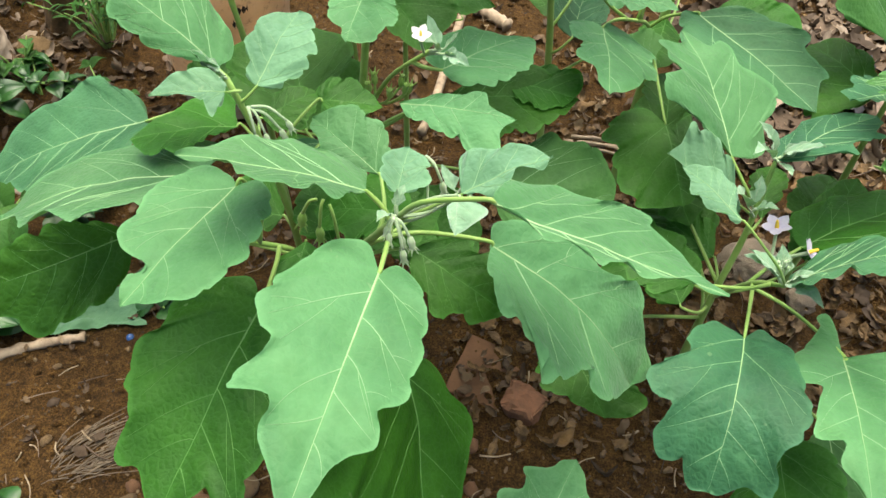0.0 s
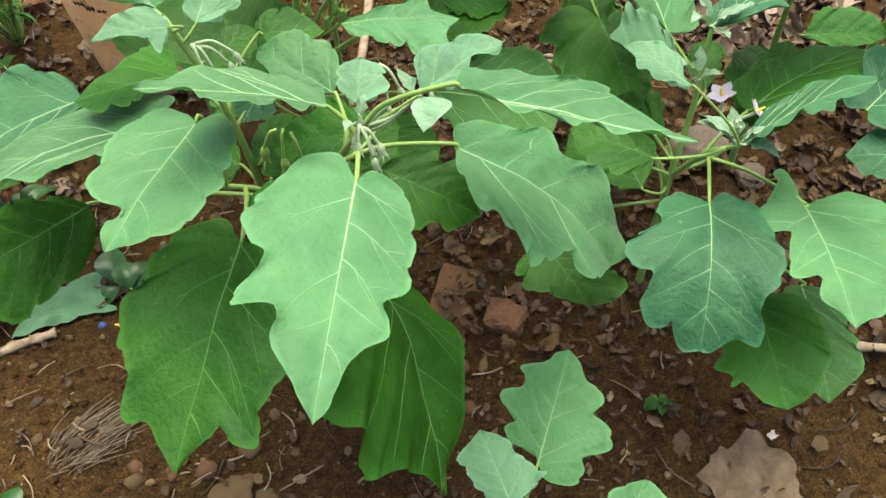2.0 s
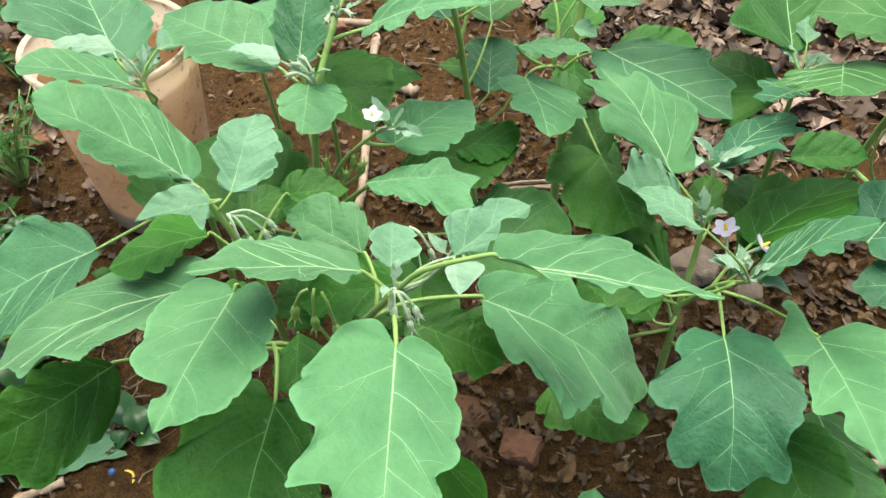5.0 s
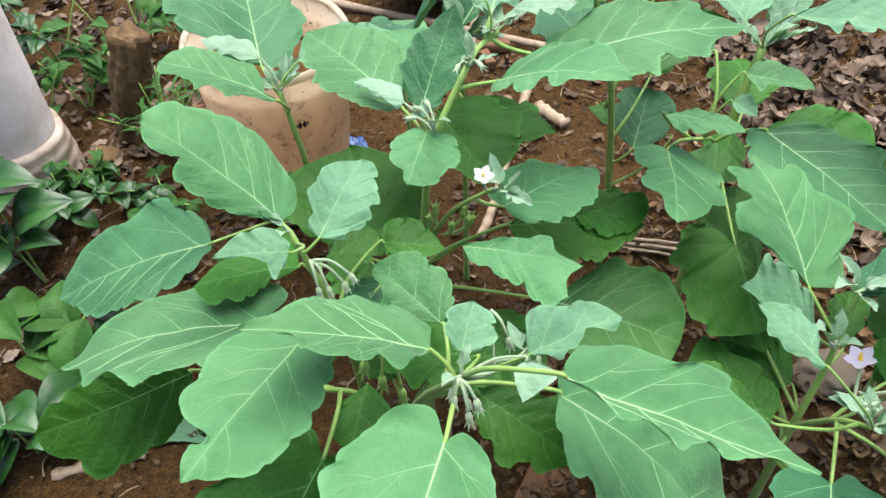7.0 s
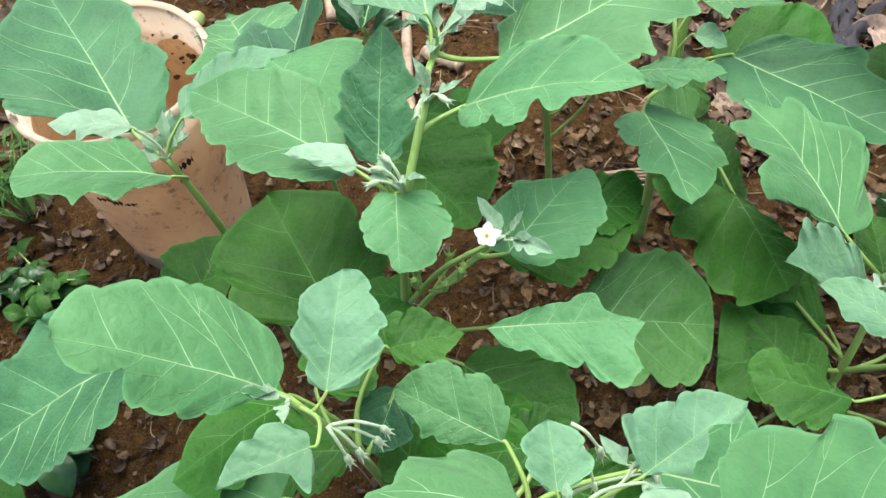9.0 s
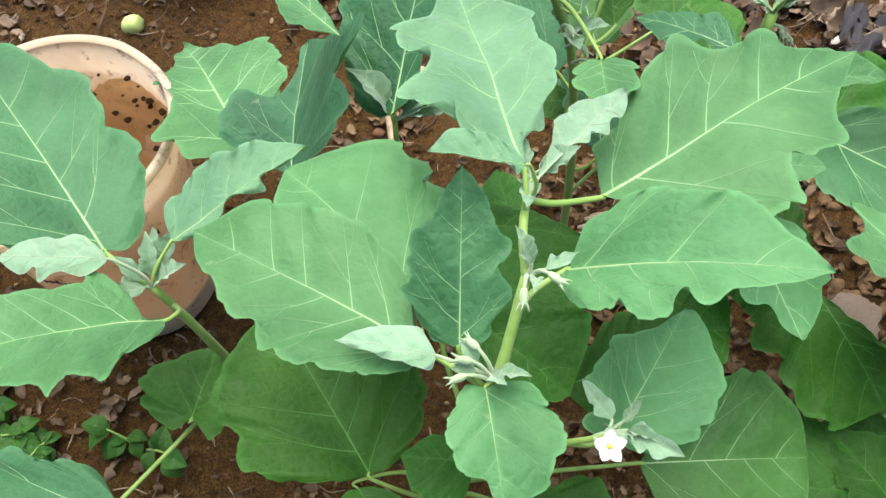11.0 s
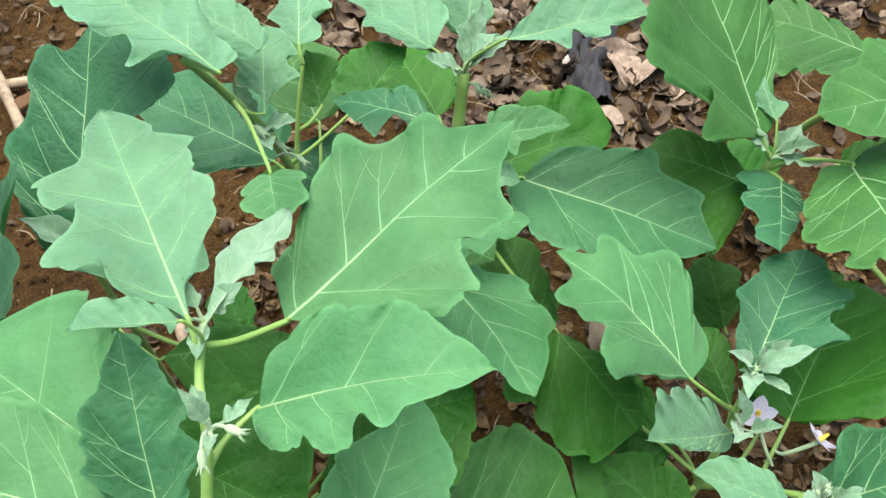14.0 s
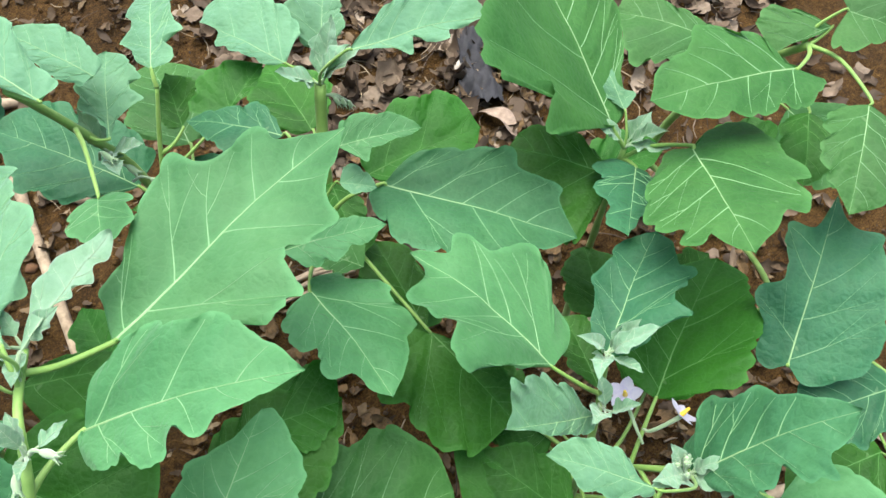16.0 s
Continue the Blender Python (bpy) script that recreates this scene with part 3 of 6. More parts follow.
leaf("B", (-0.088, 0.524, 0.456), (-0.037, 0.520, 0.454), (0.02, -0.20, 0.98), .05, .12,
     [(-.12, .17), (.01, .38), (.38, .46), (.76, .23)],
     [(.13, .25), (.59, .32)], tone=1)
leaf("B", (-0.163, 0.525, 0.424), (-0.237, 0.478, 0.452), (0.17, 0.30, 0.94), .05, .12,
     [(.37, .25), (.51, .32), (.80, .42), (.97, .34)],
     [(-.03, .21), (-.17, .48), (.03, .61), (.42, .35), (.80, .14)], tone=1)
leaf("N", (-0.320, 0.707, 0.256), (-0.513, 0.675, 0.189), (-0.32, -0.05, 0.95), .05, .11,
     [(-.02, .08), (.02, .13), (.15, .28), (.32, .32), (.48, .34), (.69, .30), (.81, .18)],
     [(.06, .20), (.18, .32), (.38, .43), (.62, .38), (.87, .27), (1.00, .12)], tone=4)
leaf("M", (0.011, 0.575, 0.449), (0.092, 0.637, 0.438), (0.17, -0.05, 0.98), .05, .11,
     [(-.05, .06), (-.05, .17), (.02, .19), (.10, .16), (.17, .30), (.35, .29), (.53, .28), (.72, .12)],
     [(-.01, .10), (.07, .27), (.28, .40), (.45, .41), (.68, .38), (.86, .24), (1.02, .09)])
leaf("M", (-0.023, 0.513, 0.465), (0.069, 0.477, 0.482), (-0.25, -0.17, 0.95), .05, .12,
     [(.14, .06), (.39, .12), (.66, .19), (.75, .09), (.82, .05)],
     [(.15, .14), (.49, .25), (.81, .40), (.97, .34), (.92, .14)], stalk=False)
leaf("M", (0.019, 0.642, 0.355), (0.152, 0.640, 0.358), (-0.03, -0.21, 0.98), .05, .12,
     [(.21, .17), (.59, .30), (.88, .17)],
     [(.12, .22), (.44, .39), (.81, .23)], tone=1)
leaf("M", (-0.002, 0.694, 0.561), (0.019, 0.865, 0.536), (0.11, 0.13, 0.99), .04, .16,
     [(.09, .06), (.14, .12), (.21, .17), (.26, .17), (.27, .25), (.36, .32), (.46, .20), (.53, .19), (.54, .24), (.67, .29), (.72, .16), (.80, .10), (.92, .07)],
     [(.09, .02), (.14, .04), (.17, .11), (.25, .14), (.33, .20), (.46, .23), (.51, .20), (.61, .21), (.73, .24), (.75, .19), (.78, .13), (.86, .13), (.93, .06)], young=0.4)
leaf("M", (-0.007, 0.684, 0.581), (-0.051, 0.705, 0.587), (0.06, -0.18, 0.98), .05, .12,
     [(.08, .10), (.15, .01), (.38, .03), (.71, .01)],
     [(.16, .18), (.52, .28), (.82, .24)], young=0.6)
leaf("M", (0.003, 0.689, 0.557), (0.075, 0.728, 0.554), (0.09, -0.07, 0.99), .04, .12,
     [(.22, .08), (.32, .13), (.44, .20), (.54, .17), (.61, .20), (.74, .13), (.94, .06)],
     [(.12, .01), (.24, .01), (.37, .02), (.45, .07), (.52, .04), (.60, .12), (.70, .07), (.81, .10), (.94, .05)], young=1)
leaf("M", (-0.061, 0.634, 0.508), (-0.032, 0.707, 0.564), (-0.21, -0.54, 0.82), .03, .08,
     [(.03, .09), (.04, .15), (.14, .22), (.21, .25), (.32, .32), (.40, .28), (.51, .29), (.65, .26), (.72, .16), (.81, .13)],
     [(-.00, .07), (.07, .16), (.19, .20), (.27, .27), (.36, .27), (.46, .20), (.50, .26), (.59, .27), (.68, .19), (.78, .16), (.90, .09)], tone=4)
leaf("M", (-0.080, 0.643, 0.504), (-0.180, 0.759, 0.502), (-0.04, -0.02, 1.00), .04, .12,
     [(-.01, .10), (.08, .17), (.21, .23), (.45, .29), (.51, .26), (.57, .21), (.63, .23), (.71, .21), (.78, .15), (.92, .09)],
     [(.07, .05), (.13, .17), (.24, .25), (.41, .30), (.57, .29), (.83, .22), (.93, .10)])
leaf("M", (-0.069, 0.682, 0.487), (-0.118, 0.807, 0.474), (0.06, 0.02, 1.00), .03, .06,
     [(.08, .05), (.20, .14), (.42, .20), (.64, .22), (.84, .16), (.94, .07)],
     [(.02, .15), (.14, .36), (.31, .45), (.42, .43), (.51, .51), (.64, .46), (.73, .51), (.86, .35), (.95, .17)], stalk=False)
leaf("M", (0.043, 0.684, 0.527), (0.234, 0.725, 0.532), (-0.04, 0.06, 1.00), .02, .12,
     [(.03, .06), (.06, .11), (.08, .15), (.16, .17), (.27, .23), (.34, .27), (.45, .31), (.54, .35), (.56, .33), (.57, .25), (.63, .19), (.71, .21), (.81, .21), (.80, .14), (.81, .11), (.90, .06)],
     [(.04, .05), (.11, .10), (.20, .23), (.28, .33), (.32, .34), (.38, .36), (.43, .34), (.44, .30), (.48, .24), (.51, .21), (.55, .25), (.63, .26), (.69, .25), (.73, .16), (.86, .08)])
leaf("M", (0.006, 0.648, 0.527), (0.104, 0.581, 0.577), (-0.33, 0.20, 0.92), .06, .12,
     [(.04, .10), (.04, .16), (.07, .22), (.16, .26), (.26, .33), (.37, .35), (.52, .30), (.62, .32), (.72, .29), (.79, .21), (.90, .12), (.96, .05)],
     [(-.02, .03), (-.00, .10), (.06, .17), (.15, .21), (.23, .21), (.26, .17), (.31, .23), (.39, .25), (.46, .24), (.47, .18), (.51, .13), (.54, .17), (.61, .17), (.68, .12), (.85, .07), (.93, .03)])
leaf("M", (-0.055, 0.611, 0.501), (-0.068, 0.552, 0.495), (0.02, -0.11, 0.99), .05, .12,
     [(-.03, .23), (.05, .45), (.18, .48), (.47, .59), (.66, .56), (.69, .47), (.86, .43), (.97, .24)],
     [(-.03, .18), (.16, .31), (.32, .40), (.48, .39), (.71, .32), (.78, .13), (.92, .08)])
leaf("M", (-0.075, 0.630, 0.517), (-0.122, 0.655, 0.523), (0.05, -0.12, 0.99), .05, .12,
     [(.06, .15), (.36, .13), (.54, .10), (.76, .06)],
     [(.10, .13), (.25, .24), (.57, .19), (.81, .10)], young=1)
leaf("N", (-0.252, 0.822, 0.420), (-0.316, 1.013, 0.454), (0.25, -0.09, 0.97), .05, .12,
     [(.02, .09), (.06, .22), (.16, .27), (.22, .38), (.40, .47), (.50, .41), (.66, .42), (.76, .26), (.92, .13)],
     [(-.03, .07), (.04, .17), (.18, .25), (.29, .30), (.36, .29), (.39, .27), (.43, .25), (.61, .29), (.69, .26), (.75, .20), (.88, .16), (.95, .12)], tone=4)
leaf("N", (-0.244, 0.796, 0.448), (-0.310, 0.817, 0.458), (0.08, -0.18, 0.98), .05, .12,
     [(.08, .13), (.21, .19), (.39, .15), (.57, .24), (.61, .12), (.76, .17)],
     [(.08, .10), (.27, .22), (.46, .17), (.71, .18), (.81, .12)], young=0.7)
leaf("N", (-0.222, 0.753, 0.425), (-0.326, 0.739, 0.484), (0.47, 0.17, 0.87), .05, .25,
     [(.04, .08), (.14, .17), (.33, .27), (.46, .40), (.61, .34), (.70, .43), (.74, .34), (.89, .34), (1.00, .26)],
     [(.12, .01), (.15, .19), (.28, .33), (.40, .26), (.58, .24), (.76, .26), (.90, .17)])
leaf("N", (-0.204, 0.801, 0.439), (-0.097, 0.840, 0.445), (0.02, -0.20, 0.98), .05, .12,
     [(.06, .16), (.13, .22), (.36, .26), (.60, .26), (.75, .22), (.90, .11)],
     [(.03, .02), (.18, .06), (.32, .05), (.38, .01), (.45, .01), (.61, .09), (.64, .01), (.84, .01)], young=0.5)
leaf("O", (-0.141, 0.941, 0.337), (-0.179, 1.194, 0.230), (-0.02, 0.39, 0.92), .06, .12,
     [(.01, .11), (.04, .18), (.14, .20), (.24, .25), (.30, .17), (.44, .14), (.59, .17), (.62, .09), (.82, .06)],
     [(.05, .07), (.15, .13), (.18, .18), (.27, .24), (.44, .26), (.60, .26), (.58, .15), (.73, .11)])
leaf("O", (-0.114, 0.876, 0.371), (-0.065, 0.980, 0.402), (-0.49, -0.03, 0.87), .04, .79,
     [(.10, .24), (.21, .40), (.41, .39), (.56, .33), (.54, .13), (.77, .04), (.93, .04)],
     [(-.05, .55), (.05, .84), (.22, .91), (.39, .94), (.60, .94), (.64, .69)], tone=2)
leaf("P", (-0.034, 0.842, 0.450), (0.050, 0.965, 0.518), (-0.49, -0.15, 0.86), .03, .11,
     [(-.01, .09), (.06, .21), (.26, .30), (.49, .37), (.62, .26), (.78, .28), (.89, .27), (.92, .20), (.88, .10)],
     [(.10, .10), (.29, .11), (.57, .21), (.60, .39), (.72, .45), (.82, .40), (.94, .27)], tone=2)
leaf("P", (-0.057, 0.871, 0.510), (-0.106, 0.951, 0.526), (-0.03, -0.20, 0.98), .05, .12,
     [(.29, .17), (.49, .11), (.67, .10)],
     [(.27, .10), (.47, .15), (.59, .14), (.66, .06), (.81, .03)], stalk=False)
leaf("G", (0.284, 0.884, 0.432), (0.252, 0.965, 0.438), (-0.12, -0.12, 0.99), .05, .12,
     [(.17, .11), (.40, .15), (.70, .16), (.77, .02)],
     [(.07, .17), (.04, .38), (.32, .49), (.70, .56), (1.03, .23)], young=0.4)
leaf("G", (0.320, 0.884, 0.429), (0.369, 0.942, 0.448), (-0.13, -0.21, 0.97), .05, .12,
     [(.04, .20), (.24, .35), (.49, .41), (.78, .27)],
     [(.09, .17), (.28, .25), (.58, .18)], young=0.5)
leaf("G", (0.310, 0.824, 0.477), (0.418, 0.775, 0.486), (-0.17, -0.19, 0.97), .05, .12,
     [(.11, .10), (.33, .23), (.63, .30), (.87, .17)],
     [(.11, .03), (.25, .07), (.38, .16), (.42, .06), (.52, .13), (.64, .14), (.68, .07)], young=0.4)
leaf("H", (0.228, 0.894, 0.405), (0.276, 0.911, 0.416), (-0.18, -0.16, 0.97), .04, .11,
     [(-.34, .51), (.24, .70), (.75, .48)],
     [(.40, .14), (.71, .14)], tone=1)
leaf("G", (0.233, 0.813, 0.441), (0.189, 0.892, 0.421), (-0.20, 0.13, 0.97), .05, .12,
     [(.09, .10), (.36, .05), (.39, .30), (.77, .13)],
     [(.28, .24), (.64, .16), (.87, .08)], tone=2)
leaf("H", (0.088, 0.834, 0.562), (0.044, 0.940, 0.584), (-0.07, -0.23, 0.97), .05, .12,
     [(.20, .07), (.36, .27), (.41, .17), (.70, .22), (.92, .20)],
     [(-.01, .13), (.13, .17), (.25, .20), (.40, .27), (.73, .25)], young=0.4)
leaf("H", (0.133, 0.879, 0.518), (0.101, 0.941, 0.533), (-0.04, -0.25, 0.97), .05, .12,
     [(.05, .16), (.36, .22), (.72, .13)],
     [(.03, .18), (.27, .27), (.56, .30), (.84, .15)], young=0.2, stalk=False)
leaf("H", (0.123, 0.870, 0.468), (0.160, 0.932, 0.486), (-0.08, -0.24, 0.97), .05, .12,
     [(.19, .04), (.33, .26), (.61, .27), (.75, .14), (.86, .22)],
     [(.20, .09), (.27, .18), (.40, .34), (.55, .23), (.67, .33), (.93, .16)], young=0.5)
leaf("H", (0.193, 0.948, 0.433), (0.259, 1.049, 0.430), (-0.27, 0.21, 0.94), .05, .11,
     [(.11, .11), (.22, .16), (.30, .22), (.42, .15), (.59, .20), (.83, .15)],
     [(.02, .13), (.13, .16), (.20, .12), (.25, .24), (.44, .17), (.62, .20)], young=0.2)
leaf("H", (0.196, 0.928, 0.376), (0.213, 0.981, 0.389), (-0.08, -0.20, 0.98), .05, .12,
     [(.05, .25), (.44, .27)],
     [(.45, .38), (.73, .39)], tone=1)
leaf("H", (0.138, 0.915, 0.351), (0.068, 1.021, 0.381), (-0.01, -0.28, 0.96), .05, .12,
     [(.10, .12), (.27, .25), (.48, .36), (.65, .35), (.72, .27), (.89, .15)],
     [(.01, .27), (.24, .34), (.53, .36), (.85, .26), (.99, .13)], tone=2)
leaf("H", (0.083, 0.772, 0.532), (0.068, 0.734, 0.540), (-0.05, 0.10, 0.99), .05, .10,
     [(-.04, .22), (.14, .42), (.36, .52), (.52, .44), (.74, .46), (.92, .22)],
     [(-.02, .18), (.18, .36), (.44, .44), (.70, .40), (.90, .20)])
leaf("S", (0.473, 0.673, 0.401), (0.499, 0.807, 0.474), (0.30, -0.50, 0.82), .02, .15,
     [(.06, .23), (.05, .45), (.10, .63), (.26, .51), (.35, .57), (.39, .76), (.51, .88), (.61, .79), (.71, .81), (.85, .58)],
     [(.05, .12), (.30, .26), (.67, .47), (.82, .47), (.95, .23)], tone=3)
leaf("W", (0.595, 0.594, 0.456), (0.452, 0.636, 0.480), (0.11, -0.18, 0.98), .03, .11,
     [(-.09, .12), (.02, .21), (.25, .26), (.50, .23), (.71, .21), (.93, .10)],
     [(.13, .11), (.15, .26), (.32, .27), (.36, .35), (.49, .37), (.59, .32), (.67, .22), (.86, .17)], tone=3)
leaf("S", (0.481, 0.602, 0.433), (0.399, 0.498, 0.485), (0.09, 0.39, 0.92), .01, -.09,
     [(-.16, .15), (-.28, .40), (-.05, .49), (.13, .47), (.37, .52), (.47, .43), (.58, .43), (.73, .36), (.70, .27), (.84, .15)],
     [(-.03, .14), (.21, .29), (.35, .36), (.59, .40), (.71, .34), (.72, .28), (.80, .29), (.86, .21), (.78, .15), (.90, .09)], tone=3)
leaf("S", (0.476, 0.641, 0.375), (0.389, 0.583, 0.415), (0.22, 0.32, 0.92), .02, .12,
     [(.08, .08), (.27, .16), (.72, .09)],
     [(-.06, .16), (.05, .33), (.29, .25), (.46, .29), (.64, .18), (.88, .15)], young=0.1, tone=2)
leaf("S", (0.489, 0.676, 0.409), (0.508, 0.724, 0.419), (-0.20, -0.12, 0.97), .05, .12,
     [(.24, .16), (.43, .31), (.57, .13)],
     [(.20, .27), (.44, .07), (.72, .09)], young=0.3, tone=2)
leaf("W", (0.597, 0.530, 0.465), (0.514, 0.481, 0.443), (-0.22, -0.05, 0.97), .05, .12,
     [(.26, .27), (.71, .29), (.88, .23), (.94, .10)],
     [(.14, .26), (.49, .31), (.74, .23), (.84, .12)], tone=3)
leaf("W", (0.621, 0.574, 0.401), (0.563, 0.531, 0.386), (-0.21, -0.06, 0.98), .05, .12,
     [(.23, .25), (.76, .28)],
     [(.16, .27), (.58, .34), (.90, .14)], tone=1)
leaf("W", (0.668, 0.607, 0.450), (0.614, 0.625, 0.437), (-0.25, -0.09, 0.96), .05, .12,
     [(.26, .05), (.64, .01)],
     [(.27, .38), (.64, .66), (.91, .64), (.99, .36)], tone=3)
leaf("W", (0.670, 0.602, 0.470), (0.684, 0.556, 0.469), (-0.25, -0.09, 0.96), .05, .12,
     [(-.27, .36), (.23, .80)],
     [(-.03, .59), (.15, .93), (.52, .66)], tone=3)
leaf("W", (0.659, 0.684, 0.377), (0.606, 0.786, 0.378), (-0.22, -0.12, 0.97), .05, .12,
     [(.13, .26), (.45, .37), (.70, .50)],
     [(.24, .11), (.62, .20), (.93, .24)], tone=3)
leaf("S", (0.464, 0.656, 0.358), (0.415, 0.737, 0.359), (-0.17, -0.12, 0.98), .05, .12,
     [(.02, .40), (.18, .83), (.50, .64), (.87, .44)],
     [(.23, .21), (.54, .32), (.90, .23)], tone=1)
leaf("G", (0.294, 0.766, 0.375), (0.391, 0.627, 0.360), (0.02, -0.09, 1.00), .02, .20,
     [(.05, .14), (.16, .24), (.34, .31), (.49, .35), (.59, .37), (.64, .27), (.77, .26), (.87, .23), (.87, .16)],
     [(-.05, .09), (-.02, .16), (.08, .26), (.14, .33), (.25, .36), (.46, .32), (.68, .24), (.86, .13)], tone=4)
leaf("D", (0.287, 0.554, 0.369), (0.249, 0.676, 0.422), (0.42, -0.25, 0.87), .05, .16,
     [(.20, .24), (.36, .38), (.43, .48), (.56, .51), (.62, .32), (.73, .36), (.89, .31), (.87, .10)],
     [(-.01, .05), (-.03, .19), (.02, .33), (.19, .34), (.26, .43), (.39, .56), (.46, .57), (.56, .48), (.65, .31), (.77, .33), (.87, .26), (.83, .13), (.96, .07)])
leaf("D", (0.314, 0.529, 0.391), (0.417, 0.576, 0.404), (-0.27, 0.35, 0.89), .03, .12,
     [(.12, .14), (.26, .19), (.38, .21), (.54, .29), (.68, .21), (.82, .23), (.93, .11)],
     [(.04, .12), (.15, .23), (.29, .31), (.34, .42), (.40, .45), (.50, .31), (.61, .38), (.73, .38), (.75, .26), (.93, .15)], young=0.1, tone=2)
leaf("G", (0.179, 0.710, 0.396), (0.171, 0.602, 0.400), (0.42, -0.00, 0.91), .04, .11,
     [(-.09, .06), (-.09, .29), (.01, .29), (.15, .56), (.32, .46), (.48, .50), (.61, .49), (.66, .35), (.77, .30), (.90, .15)],
     [(.13, .29), (.32, .43), (.50, .43), (.51, .30), (.62, .36), (.75, .32), (.76, .17), (.91, .10)])
leaf("D", (0.358, 0.493, 0.309), (0.495, 0.544, 0.321), (-0.23, 0.42, 0.88), .05, .12,
     [(.04, .15), (.13, .29), (.43, .33), (.76, .26), (.92, .14)],
     [(.05, .22), (.17, .41), (.35, .49), (.57, .41), (.75, .33), (.92, .18)], tone=1)
leaf("W", (0.441, 0.439, 0.347), (0.567, 0.504, 0.397), (-0.35, -0.04, 0.93), .05, .12,
     [(-.05, .09), (-.01, .16), (.09, .19), (.18, .18), (.26, .25), (.37, .25), (.43, .15), (.61, .18), (.64, .20), (.76, .20), (.77, .07)],
     [(-.08, .10), (-.02, .23), (.09, .37), (.28, .40), (.52, .37), (.72, .30), (.84, .27), (.83, .15), (.88, .07)], tone=2)
leaf("D", (0.321, 0.430, 0.334), (0.387, 0.385, 0.446), (-0.50, 0.66, 0.56), .05, .12,
     [(-.05, .12), (-.01, .20), (.13, .23), (.12, .33), (.24, .38), (.37, .29), (.50, .32), (.62, .23), (.79, .14), (.91, .08)],
     [(.06, .08), (.20, .18), (.37, .27), (.50, .27), (.60, .20), (.69, .29), (.83, .31), (.82, .21), (.92, .11)], tone=4)
leaf("D", (0.292, 0.509, 0.350), (0.218, 0.537, 0.390), (0.14, -0.66, 0.74), .05, .12,
     [(.00, .09), (.18, .15), (.36, .11), (.54, .11), (.72, .04)],
     [(.21, .13), (.36, .28), (.58, .39), (.77, .41), (.98, .38), (.94, .18)], young=0.4)
leaf("D", (0.259, 0.440, 0.411), (0.221, 0.502, 0.409), (-0.11, -0.03, 0.99), .05, .12,
     [(.02, .08), (.29, .19), (.59, .23), (.76, .10)],
     [(.16, .05), (.34, .24), (.52, .22), (.67, .27), (.89, .15)], young=0.4)
leaf("D", (0.287, 0.400, 0.297), (0.237, 0.268, 0.265), (-0.11, -0.20, 0.97), .19, .24,
     [(-.08, .09), (-.02, .19), (.02, .28), (.17, .31), (.42, .40), (.59, .40), (.72, .31), (.86, .33), (.95, .31), (.92, .18), (1.00, .06)],
     [(-.03, .13), (-.03, .21), (.07, .30), (.19, .34), (.31, .33), (.45, .49), (.58, .50), (.63, .45), (.64, .34), (.78, .39), (.92, .33), (.91, .23), (.88, .19), (1.01, .12)], tone=2)
leaf("D", (0.367, 0.375, 0.303), (0.329, 0.227, 0.342), (-0.06, 0.27, 0.96), .05, .12,
     [(-.04, .13), (-.07, .27), (.05, .39), (.26, .41), (.55, .34), (.84, .21), (.93, .15), (.95, .08)],
     [(-.22, .01), (-.36, .05), (-.31, .11), (-.19, .12), (-.03, .21), (.15, .31), (.30, .28), (.34, .18), (.65, .23), (.68, .10), (.79, .12), (.89, .05)])
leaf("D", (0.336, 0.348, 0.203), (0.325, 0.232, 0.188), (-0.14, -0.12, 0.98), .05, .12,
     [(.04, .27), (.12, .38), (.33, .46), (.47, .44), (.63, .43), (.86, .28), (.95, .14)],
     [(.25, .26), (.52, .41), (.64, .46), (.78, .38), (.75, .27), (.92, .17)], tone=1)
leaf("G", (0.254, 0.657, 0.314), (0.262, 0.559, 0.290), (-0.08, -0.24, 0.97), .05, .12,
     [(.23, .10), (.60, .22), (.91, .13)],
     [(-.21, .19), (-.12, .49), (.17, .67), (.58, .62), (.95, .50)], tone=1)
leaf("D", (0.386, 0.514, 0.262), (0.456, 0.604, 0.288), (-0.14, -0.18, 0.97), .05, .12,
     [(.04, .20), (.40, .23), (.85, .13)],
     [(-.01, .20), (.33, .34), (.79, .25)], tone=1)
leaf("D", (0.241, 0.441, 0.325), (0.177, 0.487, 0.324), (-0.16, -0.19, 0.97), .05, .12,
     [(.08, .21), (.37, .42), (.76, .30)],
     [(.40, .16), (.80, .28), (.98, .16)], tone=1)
leaf("E", (0.090, 0.229, 0.174), (0.143, 0.324, 0.201), (-0.10, -0.22, 0.97), .03, .12,
     [(.10, .06), (.10, .26), (.20, .34), (.30, .27), (.38, .40), (.50, .45), (.56, .30), (.64, .30), (.74, .35), (.80, .22), (.86, .14), (.94, .10)],
     [(-.10, .10), (-.08, .30), (.04, .38), (.14, .33), (.22, .46), (.36, .54), (.46, .44), (.52, .34), (.64, .38), (.74, .32), (.78, .20), (.90, .13)])
leaf("E", (0.056, 0.188, 0.196), (0.042, 0.259, 0.204), (-0.06, -0.12, 0.99), .05, .12,
     [(.27, .28), (.50, .32), (.75, .39)],
     [(.18, .51), (.30, .42), (.78, .24)], young=0.3)
leaf("E", (0.161, 0.170, 0.161), (0.183, 0.201, 0.165), (-0.06, -0.11, 0.99), .05, .12,
     [(-.01, .70), (.46, .56)],
     [(.55, .78), (.95, .28)])
